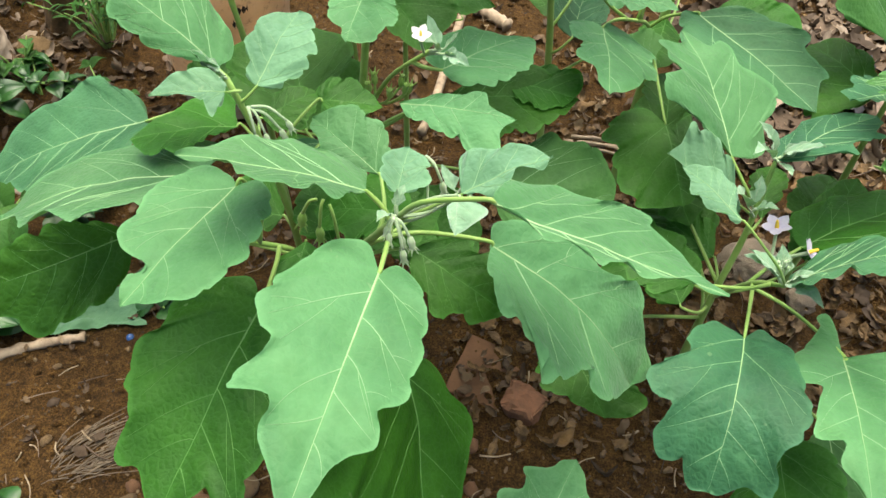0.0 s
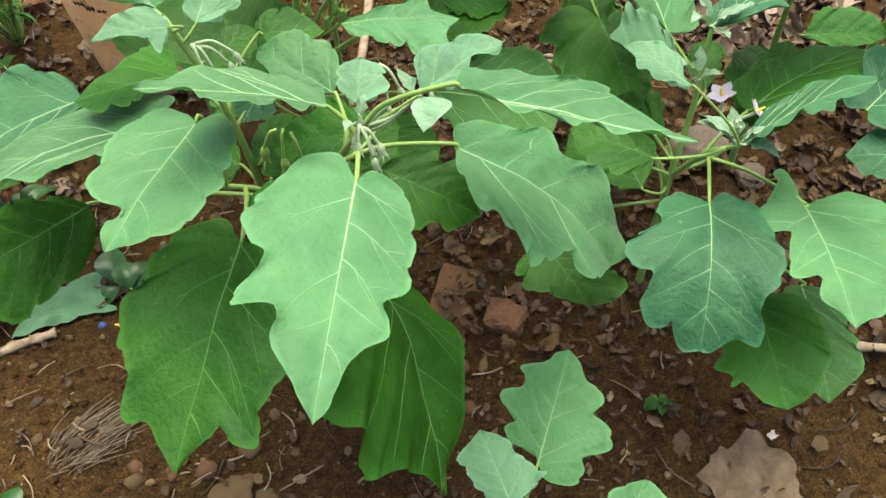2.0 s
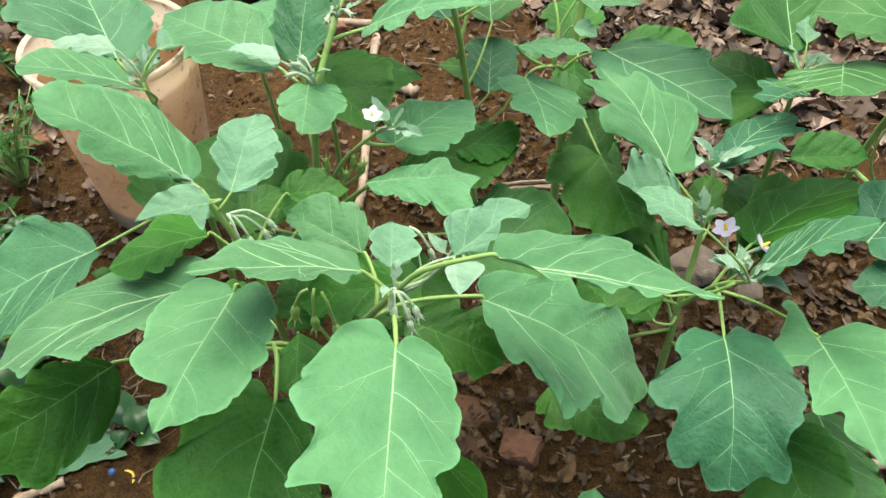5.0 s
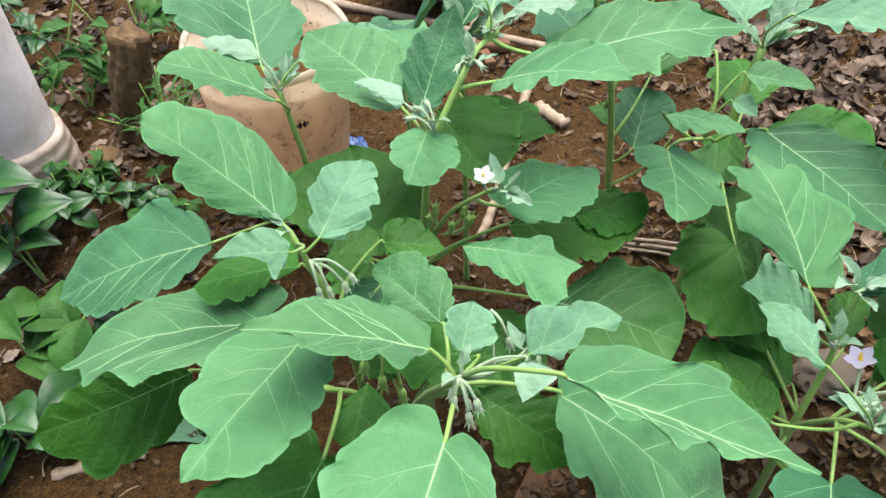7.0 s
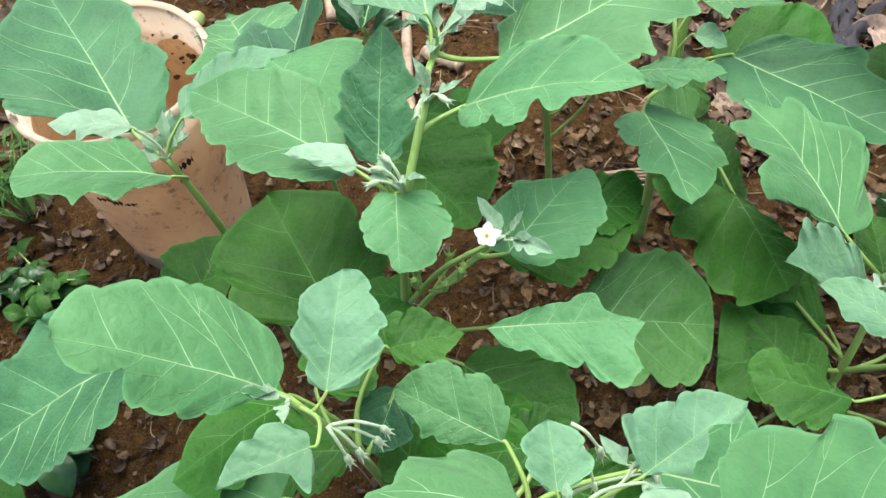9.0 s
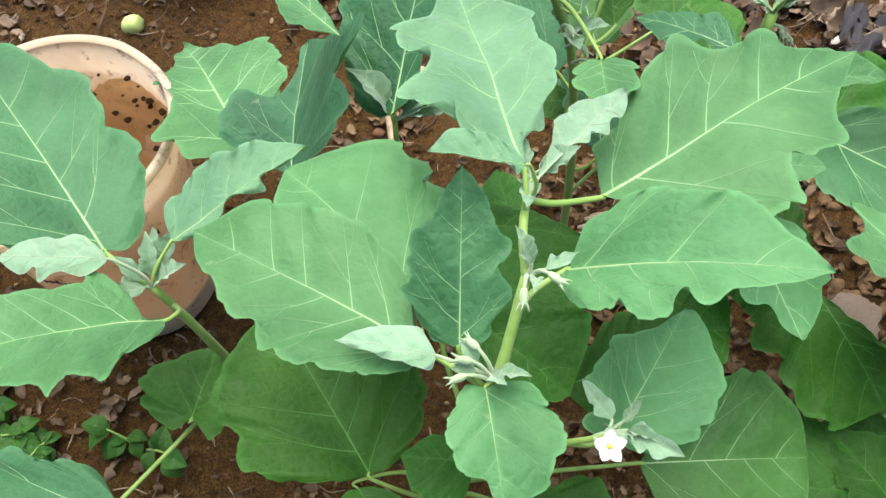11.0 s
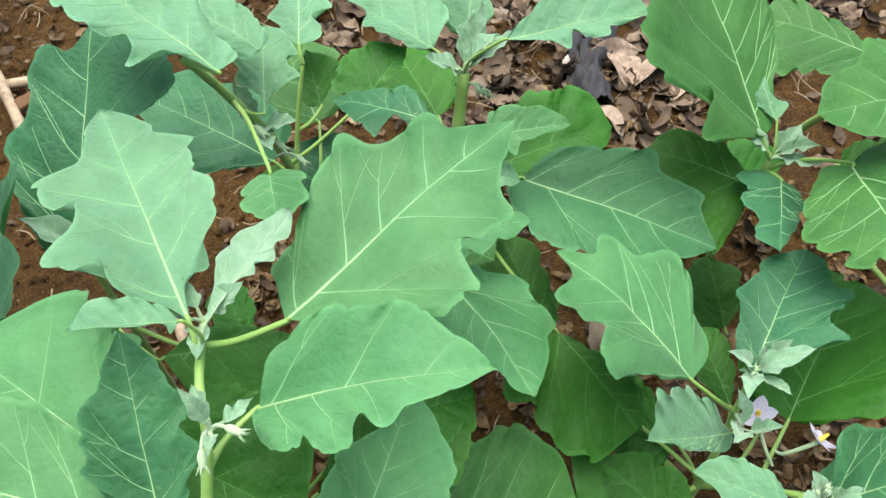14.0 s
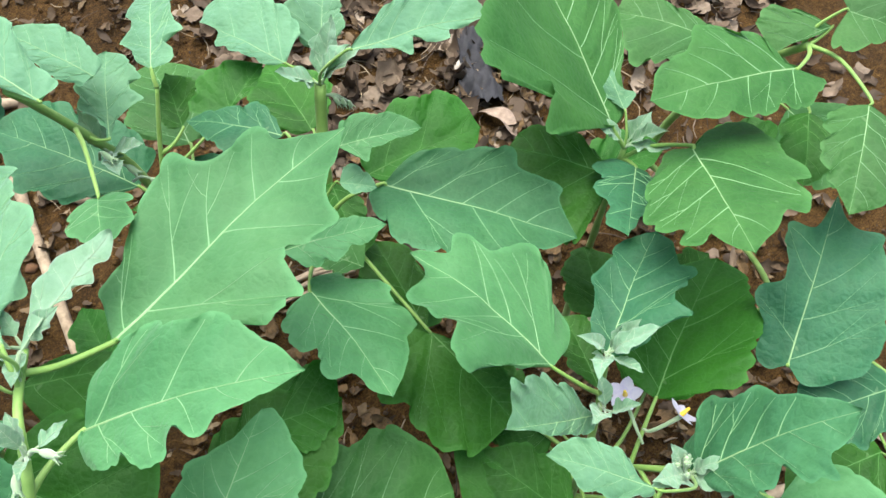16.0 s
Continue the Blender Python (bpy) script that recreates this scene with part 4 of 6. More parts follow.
leaf("D", (0.264, 0.640, 0.261), (0.277, 0.559, 0.260), (-0.11, -0.03, 0.99), .05, .12,
     [(.06, .30), (.59, .41)],
     [(.26, .30), (.75, .34)], tone=1)
leaf("P", (-0.022, 0.763, 0.417), (0.067, 0.718, 0.413), (-0.01, -0.10, 1.00), .05, .12,
     [(.24, .14), (.64, .13)],
     [(.27, .36), (.73, .38)], tone=1)
leaf("N", (-0.248, 0.747, 0.273), (-0.212, 0.799, 0.278), (0.05, -0.14, 0.99), .05, .12,
     [(-.21, .21), (.13, .77), (.57, .57)],
     [(-.20, .38), (.39, .40), (.79, .16)], tone=1)
leaf("M", (0.060, 0.583, 0.309), (0.185, 0.547, 0.291), (0.08, -0.23, 0.97), .05, .12,
     [(.17, .21), (.28, .34), (.36, .49), (.53, .48), (.68, .51), (.78, .48), (.92, .33), (.99, .22)],
     [(.07, .21), (.24, .38), (.50, .44), (.78, .40), (.92, .28)], tone=3)
leaf("D", (0.227, 0.516, 0.248), (0.191, 0.534, 0.244), (-0.13, -0.06, 0.99), .05, .12,
     [(-.21, .13), (-.21, .42), (.09, .79), (.64, 1.06), (.99, .69)],
     [(-.16, .43), (-.09, .76), (.26, 1.26), (.65, 1.44), (.90, 1.28), (.98, .68)], tone=1)
leaf("M", (-0.050, 0.687, 0.463), (-0.001, 0.608, 0.444), (-0.02, -0.24, 0.97), .05, .12,
     [(-.03, .26), (.26, .56), (.54, .59), (.76, .52), (.90, .29)],
     [(.27, .25), (.45, .32), (.64, .23), (.92, .12)], tone=1)
leaf("M", (-0.127, 0.644, 0.307), (-0.161, 0.790, 0.33), (0.06, -0.17, 0.98), .05, .12,
     [(.05, .16), (.16, .33), (.31, .49), (.50, .46), (.64, .50), (.82, .36), (.93, .18)],
     [(-.02, .11), (.05, .31), (.20, .44), (.39, .49), (.52, .42), (.70, .42), (.88, .24)], tone=1)
leaf("D", (0.289, 0.546, 0.227), (0.252, 0.626, 0.228), (-0.14, -0.08, 0.99), .05, .12,
     [(.15, .03), (.35, .24), (.65, .25), (.98, .17)],
     [(.09, .33), (.38, .53), (.81, .47)], tone=1)
leaf("M", (0.080, 0.661, 0.363), (0.148, 0.637, 0.363), (-0.03, -0.10, 0.99), .05, .12,
     [(.41, .38), (.91, .47), (1.04, .28)],
     [(.22, .28), (.53, .40), (.84, .27)], tone=1)
leaf("G", (0.262, 0.782, 0.435), (0.324, 0.753, 0.437), (-0.12, -0.17, 0.98), .05, .12,
     [(.12, .30), (.49, .29), (.83, .18)],
     [(.26, .27), (.38, .17), (.62, .09), (.87, .06)])
leaf("G", (0.251, 0.768, 0.411), (0.272, 0.746, 0.410), (-0.12, -0.16, 0.98), .05, .12,
     [(.11, .54), (.69, .36)],
     [(.33, .27), (.76, .18)], young=0.3)
leaf("G", (0.321, 0.829, 0.303), (0.440, 0.798, 0.314), (-0.12, -0.15, 0.98), .05, .12,
     [(.04, .19), (.46, .45), (.92, .35)],
     [(.16, .18), (.52, .24), (.83, .18)], tone=1)
leaf("G", (0.177, 0.739, 0.419), (0.251, 0.708, 0.420), (-0.08, -0.16, 0.98), .05, .12,
     [(.34, .14), (.64, .15), (.88, .10)],
     [(.16, .22), (.42, .26), (.61, .17), (.81, .13)])
leaf("D", (0.328, 0.528, 0.310), (0.351, 0.593, 0.317), (-0.12, -0.07, 0.99), .05, .12,
     [(.36, .23), (.75, .24)],
     [(.42, .22), (.88, .25)], tone=1)
leaf("G", (0.285, 0.839, 0.314), (0.259, 0.760, 0.301), (-0.11, -0.13, 0.99), .05, .12,
     [(.33, .22), (.83, .25)],
     [(.24, .27), (.72, .35)], tone=1)
leaf("W", (0.459, 0.553, 0.273), (0.520, 0.561, 0.286), (-0.18, -0.19, 0.97), .05, .12,
     [(.36, .34), (.80, .32)],
     [(.05, .33), (.52, .42)], tone=1)
leaf("D", (0.257, 0.474, 0.239), (0.231, 0.567, 0.256), (-0.12, -0.20, 0.97), .05, .12,
     [(.13, .28), (.60, .27)],
     [(.25, .31), (.67, .30)], tone=1)
leaf("W", (0.592, 0.757, 0.149), (0.688, 0.721, 0.159), (-0.18, -0.20, 0.96), .05, .12,
     [(.15, .33), (.58, .39), (.87, .24)],
     [(.26, .18), (.69, .18)], tone=1)
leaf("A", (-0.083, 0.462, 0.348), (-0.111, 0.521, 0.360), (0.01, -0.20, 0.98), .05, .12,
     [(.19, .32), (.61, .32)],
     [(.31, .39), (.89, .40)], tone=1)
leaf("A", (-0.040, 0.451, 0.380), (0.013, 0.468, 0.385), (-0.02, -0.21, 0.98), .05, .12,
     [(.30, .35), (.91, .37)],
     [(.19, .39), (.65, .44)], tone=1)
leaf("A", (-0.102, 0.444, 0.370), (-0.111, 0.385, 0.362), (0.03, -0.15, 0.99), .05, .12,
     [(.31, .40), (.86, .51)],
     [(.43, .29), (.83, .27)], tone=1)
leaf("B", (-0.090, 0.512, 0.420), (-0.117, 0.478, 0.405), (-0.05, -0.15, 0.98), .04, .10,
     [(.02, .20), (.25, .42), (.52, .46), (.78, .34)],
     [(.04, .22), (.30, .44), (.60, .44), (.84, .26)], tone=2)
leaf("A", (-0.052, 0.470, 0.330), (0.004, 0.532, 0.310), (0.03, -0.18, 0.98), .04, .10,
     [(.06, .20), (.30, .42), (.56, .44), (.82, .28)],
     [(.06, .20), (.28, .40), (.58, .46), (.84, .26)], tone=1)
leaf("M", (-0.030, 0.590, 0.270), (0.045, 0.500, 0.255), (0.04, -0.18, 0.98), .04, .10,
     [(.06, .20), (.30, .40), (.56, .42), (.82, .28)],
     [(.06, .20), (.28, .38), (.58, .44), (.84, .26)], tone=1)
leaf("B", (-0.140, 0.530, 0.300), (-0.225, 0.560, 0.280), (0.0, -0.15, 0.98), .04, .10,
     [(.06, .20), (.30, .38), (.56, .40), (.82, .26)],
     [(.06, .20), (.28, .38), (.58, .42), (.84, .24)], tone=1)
leaf("H", (0.211, 0.972, 0.300), (0.238, 1.095, 0.300), (-0.05, -0.24, 0.97), .04, .10,
     [(.04, .14), (.24, .32), (.50, .38), (.74, .30), (.92, .14)],
     [(.05, .16), (.26, .34), (.52, .38), (.78, .26)], tone=3)
leaf("G", (0.323, 0.925, 0.280), (0.340, 1.035, 0.280), (-0.05, -0.24, 0.97), .04, .10,
     [(.04, .16), (.24, .34), (.50, .38), (.78, .26)],
     [(.05, .16), (.26, .36), (.52, .38), (.78, .26)], tone=1)
leaf("W", (0.500, 0.372, 0.335), (0.414, 0.409, 0.325), (-0.15, -0.10, 0.98), .04, .12,
     [(.05, .18), (.22, .34), (.36, .30), (.54, .40), (.66, .30), (.84, .24)],
     [(.04, .18), (.26, .36), (.40, .30), (.58, .36), (.82, .22)], tone=2)
leaf("W", (0.536, 0.333, 0.200), (0.436, 0.369, 0.195), (-0.12, -0.10, 0.98), .04, .10,
     [(.05, .18), (.28, .36), (.56, .40), (.82, .24)],
     [(.04, .18), (.28, .36), (.58, .38), (.84, .22)], tone=1)
leaf("D", (0.388, 0.352, 0.200), (0.372, 0.236, 0.175), (0.05, -0.15, 0.98), .05, .10,
     [(.04, .16), (.24, .30), (.40, .27), (.58, .36), (.80, .26)],
     [(.04, .16), (.26, .32), (.54, .38), (.80, .26)], tone=3)
leaf("H", (0.186, 0.890, 0.244), (0.215, 0.981, 0.268), (-0.05, -0.24, 0.97), .05, .12,
     [(.14, .26), (.60, .38), (.91, .29)],
     [(.10, .27), (.62, .41), (.96, .23)], tone=2)
leaf("H", (0.242, 0.947, 0.216), (0.138, 0.999, 0.224), (-0.05, -0.24, 0.97), .05, .12,
     [(.20, .23), (.63, .21)],
     [(.25, .07), (.71, .17)], tone=1)
leaf("G", (0.324, 0.765, 0.229), (0.241, 0.710, 0.211), (-0.10, -0.18, 0.98), .05, .12,
     [(.36, .38), (.76, .44), (1.03, .30)],
     [(.15, .27), (.50, .47), (.85, .41)], tone=1)
leaf("D", (0.305, 0.540, 0.233), (0.263, 0.587, 0.235), (-0.10, -0.15, 0.98), .05, .12,
     [(.16, .38), (.66, .46)],
     [(.35, .44), (.80, .44)], tone=1)
leaf("M", (-0.059, 0.612, 0.362), (-0.104, 0.632, 0.368), (0.03, -0.22, 0.98), .05, .12,
     [(.12, .46), (.68, .56)],
     [(.18, .36), (.64, .27)], tone=1)
leaf("M", (-0.138, 0.638, 0.306), (-0.130, 0.594, 0.302), (0.00, -0.07, 1.00), .05, .12,
     [(.18, .30), (.82, .63), (1.35, .46)],
     [(-.02, .25), (.32, .65), (.85, .64)], tone=1)
leaf("G", (0.266, 0.673, 0.271), (0.286, 0.774, 0.284), (-0.08, -0.11, 0.99), .05, .12,
     [(.12, .27), (.54, .32), (.92, .18)],
     [(.40, .19), (.82, .22)], tone=1, stalk=False)
leaf("S", (0.430, 0.595, 0.223), (0.466, 0.660, 0.232), (-0.14, -0.07, 0.99), .05, .12,
     [(.05, .38), (.54, .45), (.94, .22)],
     [(.25, .25), (.72, .34)], tone=1)
leaf("P", (0.035, 0.771, 0.362), (0.042, 0.824, 0.370), (-0.01, -0.15, 0.99), .05, .12,
     [(.26, .28), (.70, .30)],
     [(.30, .26), (.72, .27)], tone=1)
leaf("W", (0.624, 0.648, 0.278), (0.698, 0.599, 0.287), (-0.19, -0.10, 0.98), .05, .12,
     [(.11, .22), (.58, .28), (.90, .18)],
     [(.06, .25), (.54, .35), (.85, .23)], tone=1)
leaf("W", (0.664, 0.605, 0.349), (0.649, 0.513, 0.339), (-0.22, -0.07, 0.97), .05, .12,
     [(.13, .30), (.48, .48), (.86, .30)],
     [(.21, .35), (.57, .52), (.90, .36)], tone=3)
leaf("D", (0.299, 0.575, 0.205), (0.275, 0.653, 0.207), (-0.09, -0.06, 0.99), .05, .12,
     [(.13, .30), (.66, .30), (.91, .21)],
     [(.41, .43), (.80, .31)], tone=1)
leaf("G", (0.244, 0.733, 0.334), (0.219, 0.772, 0.337), (-0.07, -0.14, 0.99), .05, .12,
     [(.34, .28), (.79, .25)],
     [(.22, .60), (.79, .64)], tone=3, stalk=False)


# ---------------------------------------------------------------- flowers, buds, shoot tips
def toward(d, up=(0.1, 0.2, 1)):
    """A turn that carries +z to the way d."""
    return Vector(d).normalized().to_track_quat("Z", "Y").to_matrix().to_4x4()


def child_at(ob, owner, m):
    ob.matrix_basis = Matrix.Translation(-owner.location) @ m


def petal_data(length, width, lift):
    v, f = [], []
    for i in range(7):
        t = i / 6
        w = width * math.sin(math.pi * min(0.12 + t * 0.88, 1)) ** 0.7 * (1 if t < 0.98 else 0.15)
        for j in (-1, -0.5, 0, 0.5, 1):
            v.append((t * length, j * w, lift * t * t + 0.12 * w * abs(j) - 0.02 * length * math.sin(t * 9 + j)))
    for i in range(6):
        for j in range(4):
            f.append((i * 5 + j, i * 5 + j + 1, i * 5 + j + 6, i * 5 + j + 5))
    return v, f


def flower(key, at, facing, stalk_from, size, mat, label):
    """A five-petalled aubergine flower with a cone of stamens, on a bent stalk."""
    owner = PLANTS[key]
    m = Matrix.Translation(at) @ toward(facing)
    v, f = tube_data([(0, 0, 0), (0, 0, size * 0.22), (0, 0, size * 0.4)], size * 0.1, size * 0.05, 6, 8)
    core = mesh_object("flower", v, f, STAMEN, owner, label)
    child_at(core, owner, m)
    pv, pf = petal_data(size * 0.64, size * 0.25, size * 0.22)
    for k in range(5):
        p = mesh_object("petal", pv, pf, mat, core)
        p.matrix_basis = pose(0, 0, 0, random.uniform(-8, 8), random.uniform(-10, 6), 72 * k + random.uniform(-5, 5))
    inv = m.inverted()
    a = np.array(inv @ Vector(stalk_from))
    v, f = tube_data([a, 0.5 * a + np.array((0, 0, -size * 0.5)), (0, 0, -size * 0.25), (0, 0, 0)], 0.0011, size * 0.1, 12, 7)
    mesh_object("flower_stalk", v, f, FUZZ, core)


def bud(key, at, stalk_from, size, droop=1.0, mat=None):
    """A closed woolly bud with a toothed calyx, hanging on its stalk."""
    owner = PLANTS[key]
    at, frm = np.array(at), np.array(stalk_from)
    size = 0.8 * size
    at = frm + 0.85 * (at - frm)
    o = np.array(owner.location)
    top = (at + frm) / 2 + np.array((0, 0, 0.16 * np.linalg.norm(at - frm) * droop + 0.002))
    d = np.array((0.05, -0.1, -1.0)) * droop + (at - frm) / (np.linalg.norm(at - frm) + 1e-6) * 0.4
    d /= np.linalg.norm(d)
    bell = Matrix.Translation(at - o) @ Vector(d).to_track_quat("Z", "Y").to_matrix().to_4x4()
    v, f = lathe_data([(size * a, size * c) for a, c in ((0.06, -0.04), (0.16, 0.06), (0.24, 0.28), (0.26, 0.5), (0.21, 0.74), (0.22, 0.9), (0.16, 1.02), (0.0, 1.08))], 12, 0.25, at[0] * 90)
    b = mesh_object("bud", [bell @ Vector(q) for q in v], f, mat or FUZZ, owner, "" if mat else "pale woolly flower bud")
    teeth = []
    side = np.cross(d, (0.3, 0.5, 0.1))
    side /= np.linalg.norm(side)
    for k in range(5):
        g = 2 * math.pi * k / 5
        r = side * math.cos(g) + np.cross(d, side) * math.sin(g)
        teeth.append(tube_data([at - o + d * size * 0.9 + r * size * 0.18, at - o + d * size * 1.1 + r * size * 0.3, at - o + d * size * 1.32 + r * size * 0.42], size * 0.08, size * 0.015, 4, 5))
    mesh_object("calyx", *join_data(teeth), mat or FUZZ, b)
    mesh_object("bud_stalk", *tube_data([frm - o, top - o, at - o], 0.0013, size * 0.1, 10, 7), mat or FUZZ, b)


def shoot_tip(key, at, n, size, seed):
    """Crumpled woolly leaflets crowded at the tip of a shoot."""
    r = random.Random(seed)
    for k in range(n):
        g = r.uniform(0, 2 * math.pi)
        lift = r.uniform(0.2, 1.2)
        d = Vector((math.cos(g), math.sin(g), lift)).normalized()
        s = size * r.uniform(0.6, 1.2)
        foot = Vector(at) + d * 0.006
        face = Vector((-d.x * lift, -d.y * lift, 1.0)) + Vector((r.uniform(-0.4, 0.4), r.uniform(-0.4, 0.4), 0))
        side = [(0.1, 0.12), (0.3, 0.24), (0.45, 0.17), (0.6, 0.2), (0.8, 0.1)]
        jig = lambda: [(a + r.uniform(-0.03, 0.03), b * r.uniform(0.7, 1.3)) for a, b in side]
        leaf(key, foot, foot + d * s, face, r.uniform(-0.1, 0.2), r.uniform(0.3, 0.9), jig(), jig(), young=1)


flower("D", (0.336, 0.51, 0.32), (-0.25, 0.1, 1.0), (0.325, 0.475, 0.3), 0.023, PETAL_LILAC, "pale lilac five-petalled flower")
flower("D", (0.35, 0.468, 0.335), (0.7, -0.1, 0.6), (0.33, 0.482, 0.31), 0.022, PETAL_LILAC, "pale lilac five-petalled flower")
flower("M", (-0.007, 0.561, 0.497), (0.0, -0.4, 1.0), (-0.004, 0.574, 0.468), 0.0145, PETAL_WHITE, "small white flower with a yellow middle")

CROWN = (-0.022, 0.372, 0.488)
for at, size in (((-0.004, 0.352, 0.478), 0.013), ((-0.013, 0.355, 0.474), 0.011), ((-0.027, 0.353, 0.483), 0.011), ((-0.03, 0.36, 0.487), 0.01), ((-0.012, 0.345, 0.462), 0.013)):
    bud("A", tuple(c + 0.7 * (p - c) for p, c in zip(at, CROWN)), CROWN, size)
for at, frm in (((0.001, 0.39, 0.482), (0.0, 0.41, 0.495)), ((0.024, 0.392, 0.5), (0.03, 0.385, 0.495)), ((0.03, 0.38, 0.505), (0.03, 0.388, 0.495))):
    bud("A", at, frm, 0.009)
for at, frm in (((-0.1, 0.43, 0.42), (-0.085, 0.43, 0.44)), ((-0.085, 0.42, 0.412), (-0.08, 0.43, 0.44)), ((-0.068, 0.412, 0.405), (-0.075, 0.425, 0.44))):
    bud("A", at, frm, 0.018, 1.0, STEM)
for at, frm in (((-0.118, 0.446, 0.489), (-0.131, 0.46, 0.507)), ((-0.105, 0.449, 0.492), (-0.129, 0.458, 0.506)), ((-0.099, 0.452, 0.499), (-0.129, 0.459, 0.508)), ((-0.126, 0.444, 0.49), (-0.132, 0.459, 0.508))):
    bud("B", at, frm, 0.011)
bud("A", (0.013, 0.409, 0.48), (-0.001, 0.424, 0.496), 0.012)
for k in range(6):
    # spent green flower stalks standing in a cluster
    g = k * 2.4
    bud("M", (-0.036 + 0.02 * math.cos(g), 0.6 + 0.016 * math.sin(g), 0.4 + 0.004 * (k % 3)), (-0.046 + 0.006 * math.cos(g), 0.604, 0.382), 0.016, -0.8, STEM)
for at, frm in (((-0.028, 0.632, 0.556), (-0.021, 0.644, 0.546)), ((-0.012, 0.636, 0.556), (-0.018, 0.644, 0.546)), 
                ((-0.06, 0.622, 0.52), (-0.05, 0.615, 0.5)), ((-0.066, 0.617, 0.515), (-0.05, 0.614, 0.498)), ((-0.054, 0.628, 0.52), (-0.048, 0.616, 0.5))):
    bud("M", at, frm, 0.011, 0.35)
for k in range(6):
    bud("D", (0.312 + 0.006 * math.cos(k * 1.9), 0.438 + 0.006 * math.sin(k * 2.3), 0.345 + 0.002 * k), (0.316, 0.436, 0.332), 0.01, -0.6)
for k in range(3):
    bud("H", (0.115 + 0.012 * k, 0.87 - 0.006 * k, 0.46 - 0.02 * k), (0.112 + 0.008 * k, 0.878, 0.445 - 0.02 * k), 0.012, 0.5)
    bud("G", (0.31 + 0.008 * k, 0.852, 0.4 - 0.008 * k), (0.3, 0.86, 0.4), 0.011)
shoot_tip("M", (0.005, 0.7, 0.545), 4, 0.022, 3)
shoot_tip("M", (-0.018, 0.641, 0.55), 4, 0.022, 4)
shoot_tip("M", (0.01, 0.575, 0.468), 5, 0.028, 5)
shoot_tip("M", (-0.052, 0.617, 0.505), 4, 0.02, 6)
shoot_tip("A", (0.022, 0.388, 0.492), 3, 0.022, 7)
shoot_tip("A", (-0.022, 0.374, 0.49), 3, 0.018, 8)
shoot_tip("B", (-0.148, 0.476, 0.522), 3, 0.03, 9)
shoot_tip("D", (0.315, 0.53, 0.392), 6, 0.035, 10)
shoot_tip("D", (0.318, 0.434, 0.335), 6, 0.04, 11)
shoot_tip("D", (0.3, 0.505, 0.35), 3, 0.03, 17)
shoot_tip("G", (0.302, 0.863, 0.414), 7, 0.045, 12)
shoot_tip("H", (0.12, 0.882, 0.44), 4, 0.035, 13)
shoot_tip("N", (-0.226, 0.79, 0.412), 6, 0.04, 14)
shoot_tip("P", (-0.03, 0.846, 0.44), 4, 0.04, 15)
shoot_tip("S", (0.48, 0.66, 0.385), 5, 0.045, 16)

# ---------------------------------------------------------------- litter, tools and clutter
DRY = material("dry_leaf", dry_look([(0.0, (0.028, 0.018, 0.01)), (0.35, (0.085, 0.056, 0.031)), (0.65, (0.16, 0.112, 0.068)), (0.88, (0.28, 0.21, 0.14)), (1.0, (0.44, 0.36, 0.26))]))
SCRAP = material("brown_leaf_scrap", dry_look([(0.0, (0.025, 0.014, 0.005)), (0.4, (0.07, 0.042, 0.015)), (0.7, (0.13, 0.08, 0.03)), (0.93, (0.2, 0.135, 0.06)), (1.0, (0.36, 0.27, 0.15))]))


def mud_look(t, bsdf, node, link):
    a = noise_tex(t, node, link, 9, 5)
    b = noise_tex(t, node, link, 70, 6, 0.75)
    base = ramp(t, [(0.35, (0.36, 0.24, 0.13)), (0.65, (0.58, 0.43, 0.27))])
    link(a.outputs["Fac"], base.inputs[0])
    specks = ramp(t, [(0.55, (0, 0, 0)), (0.6, (1, 1, 1))])
    link(b.outputs["Fac"], specks.inputs[0])
    link(mix_col(t, link, specks.outputs[0], base.outputs[0], (0.03, 0.018, 0.01)), bsdf.inputs["Base Color"])
    bsdf.inputs["Roughness"].default_value = 0.7
    bump(t, node, link, b.outputs["Fac"], 0.8, 0.006, bsdf)
    tr = t.nodes.new("ShaderNodeBsdfTranslucent")
    tr.inputs["Color"].default_value = (0.85, 0.66, 0.42, 1)
    mx = t.nodes.new("ShaderNodeMixShader")
    mx.inputs[0].default_value = 0.7
    link(bsdf.outputs[0], mx.inputs[1])
    link(tr.outputs[0], mx.inputs[2])
    link(mx.outputs[0], t.nodes["Material Output"].inputs["Surface"])


MUD = material("dried_mud", mud_look)
CREAM = material("stained_cream_plastic", tub_look)


